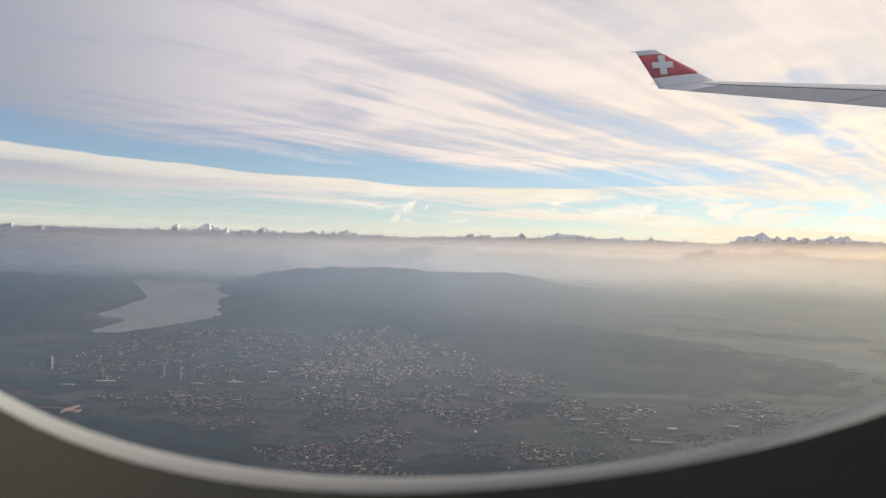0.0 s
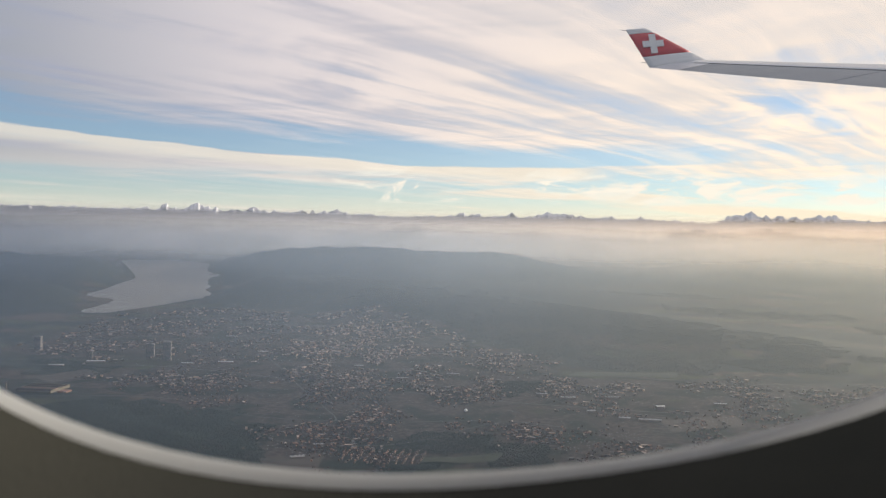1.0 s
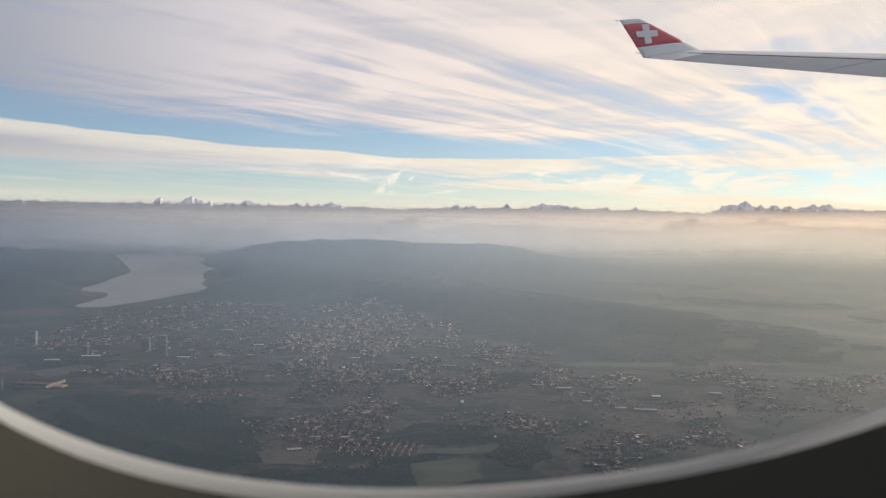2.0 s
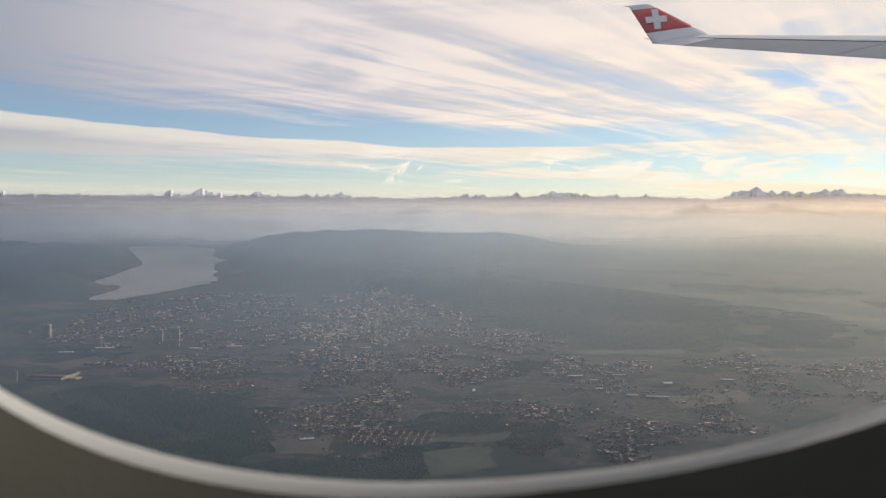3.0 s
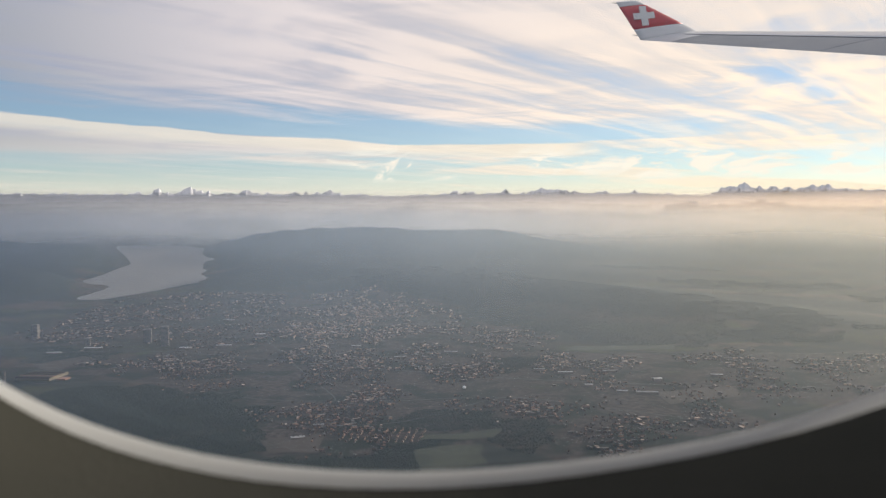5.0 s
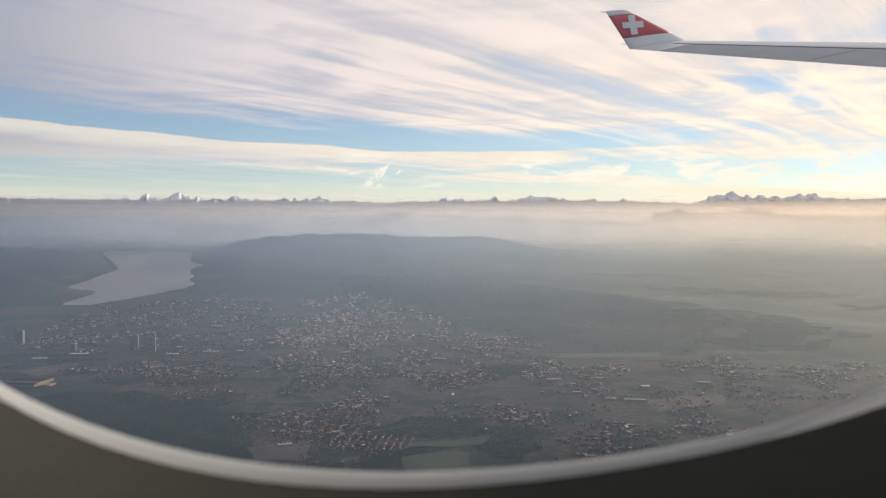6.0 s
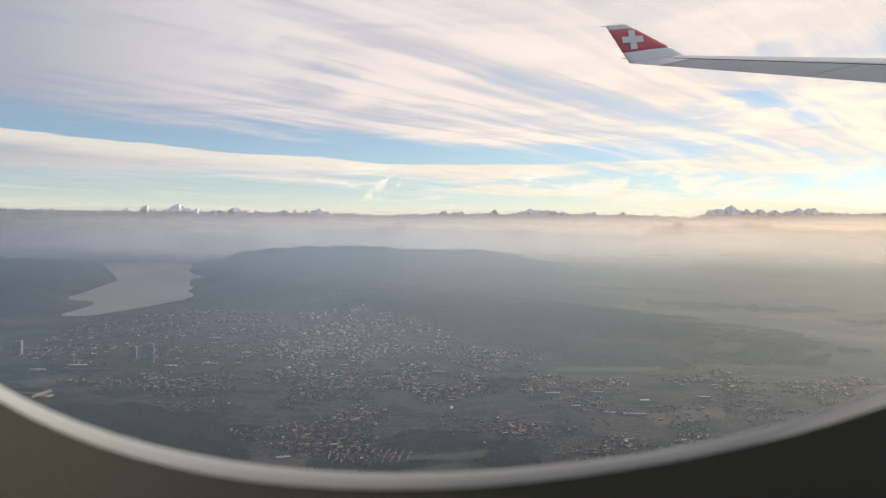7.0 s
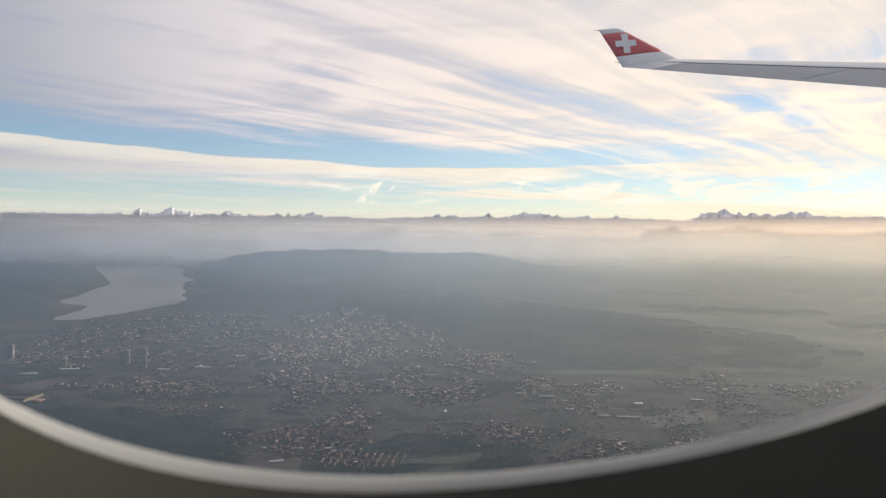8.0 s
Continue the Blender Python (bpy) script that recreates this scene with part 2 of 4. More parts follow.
def make_haze_material(name, density, foot, full, top_full, top, front_col, offsun_col, sunward_col):
    """A thin veil of haze: mostly clear, the rest scatters the daylight both ways. It thins out to its foot and its top."""
    m, n = material(name)
    pos = n.vmath("MULTIPLY", n.add("ShaderNodeNewGeometry").outputs["Position"], (1 / REACH,) * 3)
    z = n.add("ShaderNodeSeparateXYZ", {0: pos}).outputs[2]
    patch = n.noise(n.vmath("MULTIPLY", pos, (1.0, 1.0, 3.5)), 0.0016, 4.0, 0.5)
    a = n.math("MULTIPLY", n.step(z, foot, full), n.step(z, top, top_full))
    a = n.math("MULTIPLY", a, n.step(patch, 0.25, 0.75, density * 0.7, density * 1.3) if density < 0.8 else density)
    # the sun's warm glow is painted in by bearing: cool left, warm right
    sunward = n.step(n.add("ShaderNodeSeparateXYZ", {0: n.vmath("NORMALIZE", pos)}).outputs[0], -0.20, 0.52)
    back_mix = n.mix(sunward, offsun_col, sunward_col)
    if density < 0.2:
        a = n.math("MULTIPLY", a, n.step(sunward, 0.55, 1.0, 1.0, 0.82))
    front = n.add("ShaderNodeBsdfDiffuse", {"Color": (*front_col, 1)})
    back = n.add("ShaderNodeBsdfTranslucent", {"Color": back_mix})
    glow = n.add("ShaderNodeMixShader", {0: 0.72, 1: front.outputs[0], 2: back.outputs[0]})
    clear_part = n.add("ShaderNodeBsdfTransparent")
    out = n.add("ShaderNodeMixShader", {0: a, 1: clear_part.outputs[0], 2: glow.outputs[0]})
    n.add("ShaderNodeOutputMaterial", {0: out.outputs[0]})
    return m


def make_pane_material():
    """Scratched acrylic: clear, with a faint milky scatter."""
    m, n = material("scratched acrylic pane")
    co = n.add("ShaderNodeTexCoord").outputs["Object"]
    milk = n.step(n.noise(co, 14.0, 5.0), 0.2, 0.8, 0.036, 0.055)
    clear_part = n.add("ShaderNodeBsdfTransparent", {"Color": (0.97, 0.975, 0.98, 1)})
    scatter = n.add("ShaderNodeBsdfTranslucent", {"Color": (0.47, 0.70, 1.0, 1)})
    gloss = n.add("ShaderNodeBsdfGlossy", {"Roughness": 0.03})
    a = n.add("ShaderNodeMixShader", {0: milk, 1: clear_part.outputs[0], 2: scatter.outputs[0]})
    fr = n.math("MULTIPLY", n.add("ShaderNodeFresnel", {"IOR": 1.3}).outputs[0], 0.6)
    b = n.add("ShaderNodeMixShader", {0: fr, 1: a.outputs[0], 2: gloss.outputs[0]})
    n.add("ShaderNodeOutputMaterial", {0: b.outputs[0]})
    return m


def make_lip_material():
    """Thin pale plastic that lets some light through."""
    m, n = material("translucent window lip")
    co = n.add("ShaderNodeTexCoord").outputs["Object"]
    col = n.mix(n.noise(co, 60.0, 5.0), (0.82, 0.86, 0.88), (0.89, 0.92, 0.93))
    solid = n.add("ShaderNodeBsdfPrincipled", {"Base Color": col, "Roughness": 0.5})
    thin = n.add("ShaderNodeBsdfTranslucent", {"Color": col})
    out = n.add("ShaderNodeMixShader", {0: 0.5, 1: solid.outputs[0], 2: thin.outputs[0]})
    n.add("ShaderNodeOutputMaterial", {0: out.outputs[0]})
    return m


LIP = make_lip_material()
GROUND, WATER, ALPS, PANE = make_ground_material(), make_water_material(), make_alps_material(), make_pane_material()


# ---------------------------------------------------------------- mesh helpers
def mesh_object(name, verts, faces, mat, smooth=False):
    me = bpy.data.meshes.new(name)
    me.from_pydata([tuple(v) for v in verts], [], faces)
    me.materials.append(mat)
    me.update()
    if smooth:
        me.polygons.foreach_set("use_smooth", [True] * len(me.polygons))
    return new(name, me)


def part(name, bm, mat, parent, label="", smooth=False):
    me = bpy.data.meshes.new(name)
    bmesh.ops.recalc_face_normals(bm, faces=bm.faces)
    bm.to_mesh(me)
    bm.free()
    me.materials.append(mat)
    if smooth:
        me.polygons.foreach_set("use_smooth", [True] * len(me.polygons))
    ob = new(name, me)
    ob.parent = parent
    return tagged(ob, label) if label else ob


def loft(bm, rings, closed=True, caps=False):
    """Skin a row of point rings with quads."""
    vs = [[bm.verts.new(p) for p in r] for r in rings]
    for a, b in zip(vs, vs[1:]):
        k = len(a)
        for i in range(k if closed else k - 1):
            bm.faces.new((a[i], a[(i + 1) % k], b[(i + 1) % k], b[i]))
    if caps:
        bm.faces.new(vs[0][::-1])
        bm.faces.new(vs[-1])
    return vs


def box(bm, x0, x1, y0, y1, z0, z1):
    loft(bm, [[(x0, y0, z), (x1, y0, z), (x1, y1, z), (x0, y1, z)] for z in (z0, z1)], caps=True)


# ---------------------------------------------------------------- land
GROUND_Z = -200.0
LAKE = [(-2002, 4877), (-2048, 5219), (-1887, 5290), (-1603, 4991), (-1396, 4656), (-1249, 4125), (-1097, 3699), (-1012, 3558), (-995, 3354), (-926, 3069),
        (-845, 2827), (-810, 2670), (-751, 2528), (-726, 2402), (-724, 2325), (-741, 2203), (-759, 2078), (-780, 1980), (-800, 1891), (-863, 1881),
        (-889, 1985), (-908, 2130), (-935, 2229), (-998, 2284), (-1043, 2287), (-1092, 2421), (-1124, 2617), (-1195, 2906), (-1255, 3192), (-1382, 3504),
        (-1581, 3938), (-1794, 4424)]


def bend(points, steps=6, wobble=7.0):
    """A closed outline led smoothly through its points, with small bays."""
    out = []
    n = len(points)
    for i in range(n):
        a, b0, c, d = (Vector(points[(i + k) % n]) for k in (-1, 0, 1, 2))
        for k in range(steps):
            u = k / steps
            p = 0.5 * (2 * b0 + (c - a) * u + (2 * a - 5 * b0 + 4 * c - d) * u * u + (3 * b0 - a - 3 * c + d) * u ** 3)
            w = Vector((noise.noise((p.x * 0.02, p.y * 0.02, 3.0)), noise.noise((p.x * 0.02, p.y * 0.02, 9.0)))) * wobble
            out.append((p.x + w.x, p.y + w.y))
    return out


LAKE = bend(LAKE, 4, 12.0)


def smooth01(v):
    v = np.clip(v, 0.0, 1.0)
    return v * v * (3 - 2 * v)


def polygon_distance(x, y, poly):
    """Distance to the outline, negative inside."""
    best, inside = np.full(x.shape, 1e9), np.zeros(x.shape, bool)
    for (ax, ay), (bx, by) in zip(poly, poly[1:] + poly[:1]):
        ex, ey = bx - ax, by - ay
        k = np.clip(((x - ax) * ex + (y - ay) * ey) / (ex * ex + ey * ey), 0, 1)
        best = np.minimum(best, np.hypot(x - ax - k * ex, y - ay - k * ey))
        if ay != by:
            hit = ((ay > y) != (by > y)) & (x < (bx - ax) * (y - ay) / (by - ay) + ax)
            inside ^= hit
    return np.where(inside, -best, best)


def waves(x, y, size, seed, octaves=4):
    """Smooth random relief out of turned sine waves, about -1 to 1."""
    rng = np.random.default_rng(seed)
    total, amp, out = 0.0, 1.0, np.zeros(np.shape(x))
    for o in range(octaves):
        for _ in range(4):
            a, p = rng.uniform(0, 2 * math.pi), rng.uniform(0, 2 * math.pi)
            k = 2 * math.pi / (size * rng.uniform(0.7, 1.4))
            out = out + amp * np.sin(k * (x * math.cos(a) + y * math.sin(a)) + p)
        total, amp, size = total + 2.0 * amp, amp * 0.5, size * 0.5
    return out / total


def ridge(x, y, ax, ay, bx, by, ha, hb, near, far):
    """A long hill from a to b: heights at its ends, widths to either side."""
    ex, ey = bx - ax, by - ay
    ln = math.hypot(ex, ey)
    k = ((x - ax) * ex + (y - ay) * ey) / (ln * ln)
    side = ((y - ay) * ex - (x - ax) * ey) / ln
    over = np.maximum(np.maximum(-k, k - 1), 0) * ln
    w = np.where(side < 0, near, far)
    return (ha + (hb - ha) * np.clip(k, 0, 1)) * np.exp(-(side / w) ** 2 - (over / (near * 1.2)) ** 2)


def land_height(x, y):
    hills = (
        # the long wooded ridge beyond the town
        (-1150, 4300, -620, 3500, 70, 122, 380, 450), (-620, 3500, -250, 3520, 126, 120, 420, 500), (-250, 3520, 140, 3550, 114, 118, 380, 500), (140, 3550, 800, 3400, 118, 22, 380, 500),
        # the nearer wooded hills at its foot
        (-420, 2380, 160, 2420, 58, 54, 300, 350), (-60, 1980, 330, 1600, 50, 42, 230, 260), (330, 1600, 590, 1340, 42, 22, 200, 220),
        # the hill on the lake's far side
        (-1900, 2050, -1170, 2130, 66, 50, 220, 260), (-2600, 3000, -1420, 3100, 94, 84, 420, 520),
        # hazy ridges towards the mountains
        (-2157, 5081, -1148, 5399, 168, 190, 130, 180), (1900, 4948, 3000, 4500, 101, 135, 300, 300), (-625, 5484, -96, 5519, 238, 248, 50, 90),
        (192, 5517, 673, 5479, 256, 248, 50, 90), (2120, 5244, 2363, 5143, 306, 304, 50, 60),
        (-4200, 4400, -2600, 5200, 150, 150, 500, 400))
    h = np.zeros(np.shape(x))
    for hill in hills:
        h = np.maximum(h, ridge(x, y, *hill))
    h = h * (1 + 0.10 * waves(x, y, 700, 3)) + 5.0 * (1 + waves(x, y, 900, 5)) + 0.07 * h * waves(x, y, 190, 8)
    d = polygon_distance(x, y, LAKE)
    h = h * smooth01(d / 170) - 4.0 * smooth01(-d / 30 + 0.4)
    town = smooth01((np.hypot((x + 100) / np.where(x > 0, 1.0, 1.3), y - 900) - 640) / 400)
    return GROUND_Z + h * (0.25 + 0.75 * town)


# ---------------------------------------------------------------- town plan
TOWN = [  # outline, houses
    ([(-305, 1769), (-162, 1857), (-14, 1607), (56, 1389), (160, 1233), (59, 1069), (-76, 1032), (-194, 1117), (-285, 1413)], 2500),
    ([(-661, 1209), (-744, 1501), (-707, 1762), (-535, 1962), (-305, 1769), (-285, 1413), (-212, 1150), (-370, 1094), (-531, 1170)], 1500),
    ([(-460, 1046), (-370, 1094), (-241, 1043), (-158, 906), (-102, 871), (-116, 796), (-178, 820), (-260, 901), (-383, 965)], 700),
    ([(-174, 801), (-102, 871), (-40, 875), (-65, 800), (-66, 746), (-53, 707), (-77, 657), (-114, 649), (-153, 699)], 560),
    ([(-212, 1150), (-76, 1032), (59, 1069), (61, 983), (-27, 875), (-102, 871), (-158, 906), (-241, 1043)], 1000),
    ([(94, 1037), (160, 1084), (240, 1066), (260, 946), (221, 846), (136, 926), (98, 939)], 380),
    ([(343, 1107), (420, 1123), (480, 1030), (419, 928), (345, 978)], 300),
    ([(75, 835), (119, 810), (182, 833), (273, 729), (192, 663), (117, 664), (78, 745)], 480),
    ([(465, 1031), (578, 1068), (471, 869), (399, 870)], 300),
    ([(260, 946), (345, 978), (419, 928), (338, 796), (241, 774), (209, 846)], 200),
    ([(-27, 875), (58, 847), (119, 810), (81, 776), (-14, 823)], 110),
    ([(420, 1880), (760, 1790), (820, 2050), (480, 2150)], 10),
    ([(900, 1500), (1100, 1480), (1150, 1650), (950, 1700)], 24),
]


def house_pieces(w, d, h, gable):
    """Walls and roof of a small house, base in the middle of z = 0."""
    hw, hd = w / 2, d / 2
    wall_v = [(-hw, -hd, -0.3), (hw, -hd, -0.3), (hw, hd, -0.3), (-hw, hd, -0.3), (-hw, -hd, h), (hw, -hd, h), (hw, hd, h), (-hw, hd, h)]
    wall_f = [(0, 1, 5, 4), (1, 2, 6, 5), (2, 3, 7, 6), (3, 0, 4, 7)]
    o = 0.2
    if gable:
        wall_v += [(-hw, 0, h + gable * 0.92), (hw, 0, h + gable * 0.92)]
        wall_f += [(4, 7, 8), (5, 9, 6)]
        roof_v = [(-hw - o, -hd - o, h - 0.1), (hw + o, -hd - o, h - 0.1), (hw + o, hd + o, h - 0.1), (-hw - o, hd + o, h - 0.1),
                  (-hw - o, 0, h + gable), (hw + o, 0, h + gable)]
        roof_f = [(0, 1, 5, 4), (2, 3, 4, 5), (0, 4, 3), (1, 2, 5)]
    else:
        roof_v = [(x * (1 if k else 1), y, z) for k, z in enumerate((h, h + 0.18)) for x, y in
                  ((-hw - 0.05, -hd - 0.05), (hw + 0.05, -hd - 0.05), (hw + 0.05, hd + 0.05), (-hw - 0.05, hd + 0.05))]
        roof_f = [(0, 1, 5, 4), (1, 2, 6, 5), (2, 3, 7, 6), (3, 0, 4, 7), (4, 5, 6, 7)]
    return wall_v, wall_f, roof_v, roof_f


rng = random.Random(7)
KINDS = [(2.0, 1.5, 1.1, 0.7), (1.7, 1.4, 1.3, 0.6), (3.2, 1.6, 1.5, 0.6), (1.6, 1.5, 1.0, 0.8), (4.6, 1.7, 1.8, 0), (2.6, 2.2, 2.4, 0), (7.5, 2.8, 1.2, 0)]
plots = []
for outline, count in TOWN:
    xs, ys = np.array([p[0] for p in outline]), np.array([p[1] for p in outline])
    g = np.random.default_rng(count)
    m = count * 7
    x, y = g.uniform(xs.min() - 40, xs.max() + 40, m), g.uniform(ys.min() - 40, ys.max() + 40, m)
    keep = polygon_distance(x, y, outline) < 34 * waves(x, y, 130, 61, 3) + g.exponential(9.0, m) - 8
    keep &= waves(x, y, 120, 31, 3) + 0.6 * waves(x, y, 300, 33, 2) + g.uniform(-0.4, 0.4, m) > -0.10
    street = rng.uniform(-25, 25)
    for px_, py_ in zip(x[keep][:count], y[keep][:count]):
        kind = rng.choices(range(7), (5, 4, 3, 4, 2, 1.0, 0.5) if py_ < 1000 else (3, 2, 4, 2, 6, 2.0, 3.0))[0]
        plots.append((px_, py_, street + rng.choice((0, 90)) + rng.uniform(-12, 12), kind))
# terraces in straight rows beside the brown field
for row in range(11):
    for k in range(9):
        if rng.random() < 0.85:
            plots.append((-92 + row * 7.0 + k * 0.6 + rng.uniform(-1, 1), 688 + k * 5.2 + rng.uniform(-1.2, 1.2), 82 + rng.uniform(-8, 8), rng.choice((0, 1, 3))))
spots = np.array([(p[0], p[1]) for p in plots])
levels = land_height(spots[:, 0], spots[:, 1])
order = sorted(range(len(plots)), key=lambda i: plots[i][1])
near, rest = order[:300], order[300:]

def build_ground():
    xs = np.concatenate([np.arange(-6250, -2300, 75), np.arange(-2300, 2300, 28), np.arange(2300, 6251, 75)])
    ys = np.concatenate([np.arange(-6250, 300, 125), np.arange(300, 2600, 24), np.arange(2600, 6251, 40)])
    gx, gy = np.meshgrid(xs, ys)
    gz = land_height(gx, gy)
    nx, ny = len(xs), len(ys)
    faces = [(j * nx + i, j * nx + i + 1, (j + 1) * nx + i + 1, (j + 1) * nx + i) for j in range(ny - 1) for i in range(nx - 1)]
    ob = mesh_object("ground", np.column_stack([gx.ravel(), gy.ravel(), gz.ravel()]), faces, GROUND, True)
    # how densely each spot is built over
    step = 30.0
    count, ex, ey = np.histogram2d(spots[:, 0], spots[:, 1], bins=(np.arange(-1500, 1501, step), np.arange(300, 2401, step)))
    for _ in range(2):
        wide = np.pad(count, 1)
        count = sum(wide[1 + i:wide.shape[0] - 1 + i, 1 + j:wide.shape[1] - 1 + j] * (0.25 if (i, j) == (0, 0) else 0.094) for i in (-1, 0, 1) for j in (-1, 0, 1))
    cx, cy = ((gx.ravel() + 1500) / step).astype(int), ((gy.ravel() - 300) / step).astype(int)
    ok = (cx >= 0) & (cx < count.shape[0]) & (cy >= 0) & (cy < count.shape[1])
    built = np.zeros(gx.size)
    built[ok] = np.clip(count[cx[ok], cy[ok]] / 7.0, 0, 1)
    ob.data.attributes.new("built", "FLOAT", "POINT").data.foreach_set("value", built)
    return tagged(ob, "broad hazy valley of woods, brown fields and wooded hills", "ground", kind="structure")


build_ground()

bm = bmesh.new()
ring = [bm.verts.new((x, y, GROUND_Z - 0.9)) for x, y in LAKE]
bmesh.ops.triangulate(bm, faces=[bm.faces.new(ring)])
me = bpy.data.meshes.new("lake")
bmesh.ops.recalc_face_normals(bm, faces=bm.faces)
bm.to_mesh(me)
bm.free()
me.materials.append(WATER)
tagged(new("lake", me), "long pale grey lake lying between wooded shores", "lake", kind="structure")


def build_alps():
    """A chain of snow peaks along the horizon; each peak by its bearing and its height in degrees."""
    az = np.radians(np.arange(-62, 62.01, 0.03))
    deg = np.degrees(az)
    foot = np.interp(deg, (-62, -20, -6, -3, 0, 12, 15, 18.4, 19.2, 26.5, 28, 62), (1.30, 1.32, 1.30, 1.19, 1.33, 1.33, 1.22, 1.1, 1.45, 1.43, 1.32, 1.37))
    crest = foot.copy()
    for c, top in ((-44, 1.7), (-38, 1.6), (-33, 1.5), (-29.5, 1.4), (-27.0, 1.33), (-25.8, 1.35), (-19.6, 1.5), (-18.9, 1.5), (-17.9, 1.64), (-17.6, 1.72), (-17.2, 1.6), (-16.4, 1.51),
                   (-14.9, 1.45), (-13.7, 1.6), (-13.2, 1.44), (-12.1, 1.38), (-10.5, 1.42), (-8.9, 1.44), (-8.1, 1.57), (-7.5, 1.4), (-4.5, 1.3), (0.7, 1.46), (1.9, 1.46), (3.3, 1.42),
                   (4.4, 1.49), (6.5, 1.47), (6.9, 1.68), (7.9, 1.63), (8.4, 1.62), (9.3, 1.53), (11.1, 1.46), (13.4, 1.42), (19.7, 1.76), (20.6, 1.78), (21.5, 1.55), (22.4, 1.6), (23.1, 1.52),
                   (24.6, 1.68), (25.1, 1.56), (25.6, 1.65), (26.1, 1.48), (33, 1.7), (40, 1.6)):
        rise = max(0.0, top - float(np.interp(c, deg, foot)))
        crest = np.maximum(crest, foot + rise * np.maximum(0, 1 - np.abs(deg - c) / (0.35 + 1.5 * rise)))
    pick = random.Random(23)
    for _ in range(1300):
        c, high, half = pick.uniform(-62, 62), pick.uniform(0.02, 0.10), pick.uniform(0.08, 0.30)
        crest = crest + high * (0.6 + 0.9 * float(np.interp(c, deg, crest - foot))) * np.maximum(0, 1 - np.abs(deg - c) / half)
    crest = 5890 * np.tan(np.radians(crest - 0.06))
    spur = 1 - 2.6 * np.abs(waves(deg, deg * 0, 0.9, 17, 3))
    rows = []
    for k, (r, f) in enumerate(((5590, -0.9), (5700, 0.0), (5775, 0.35), (5840, 0.72), (5890, 1.0), (5950, 0.6), (6050, -0.9))):
        jag = 6 * waves(deg, deg * 0 + k * 7, 0.7, 20 + k, 4) * (f < 1) * (f > 0)
        z = np.where(f < 0, -205.0, -70 + (crest + 70) * f) + jag
        rr = r - (60 * spur * (1 - f) if 0 < f < 1 else 0)
        rows.append(np.column_stack([rr * np.sin(az), rr * np.cos(az), z]))
    n = len(az)
    faces = [(j * n + i, j * n + i + 1, (j + 1) * n + i + 1, (j + 1) * n + i) for j in range(6) for i in range(n - 1)]
    ob = mesh_object("mountain_range", np.concatenate(rows), faces, ALPS)
    return tagged(ob, "distant chain of jagged snow-capped mountains above the haze", "mountains", kind="structure")


build_alps()


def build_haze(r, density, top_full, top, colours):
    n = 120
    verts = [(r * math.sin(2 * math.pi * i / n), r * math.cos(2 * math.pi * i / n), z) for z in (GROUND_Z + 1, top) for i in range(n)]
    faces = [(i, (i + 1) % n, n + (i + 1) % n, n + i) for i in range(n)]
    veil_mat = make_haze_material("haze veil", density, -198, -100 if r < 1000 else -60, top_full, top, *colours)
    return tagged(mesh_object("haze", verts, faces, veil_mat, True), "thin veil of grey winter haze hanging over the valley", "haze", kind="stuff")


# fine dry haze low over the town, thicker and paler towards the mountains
# each: front colour, back colour off the sun, back colour with sun glow painted
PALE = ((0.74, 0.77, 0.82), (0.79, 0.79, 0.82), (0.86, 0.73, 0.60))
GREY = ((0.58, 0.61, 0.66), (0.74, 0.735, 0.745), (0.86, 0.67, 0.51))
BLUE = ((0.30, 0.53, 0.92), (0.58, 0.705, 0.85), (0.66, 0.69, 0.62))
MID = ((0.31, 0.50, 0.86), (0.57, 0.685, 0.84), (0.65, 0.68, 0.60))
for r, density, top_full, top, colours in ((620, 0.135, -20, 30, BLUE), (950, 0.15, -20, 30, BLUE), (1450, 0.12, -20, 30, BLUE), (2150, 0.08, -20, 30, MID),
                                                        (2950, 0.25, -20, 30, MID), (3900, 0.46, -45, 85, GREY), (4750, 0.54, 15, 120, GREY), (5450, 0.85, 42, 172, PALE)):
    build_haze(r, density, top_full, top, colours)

# ---------------------------------------------------------------- houses
shared = []
for w, d, h, g in KINDS:
    wv, wf, rv, rf = house_pieces(w, d, h, g)
    pair = []
    for nm, v, f, mt in (("wall", wv, wf, HOUSE_WALL), ("roof", rv, rf, ROOF if g else FLAT_ROOF)):
        me = bpy.data.meshes.new(nm)
        me.from_pydata(v, [], f)
        me.materials.append(mt)
        pair.append((nm, me))
    shared.append(pair)
LABELS = ["small pale house with a brown tiled gable roof among gardens", "small pale house with a brown tiled gable roof among gardens",
          "long pale house with a brown tiled gable roof", "square pale house with a steep brown tiled roof",
          "low pale block of flats with a flat grey roof", "tall pale block of flats with a flat grey roof", "long low hall with a flat pale roof"]
for i in near:
    x, y, turn, kind = plots[i]
    top = new("house")
    top.matrix_world = pose(x, y, levels[i], 0, 0, turn)
    tagged(top, LABELS[kind], "house", "houses of the near town")
    for nm, me in shared[kind]:
        new(nm, me).parent = top

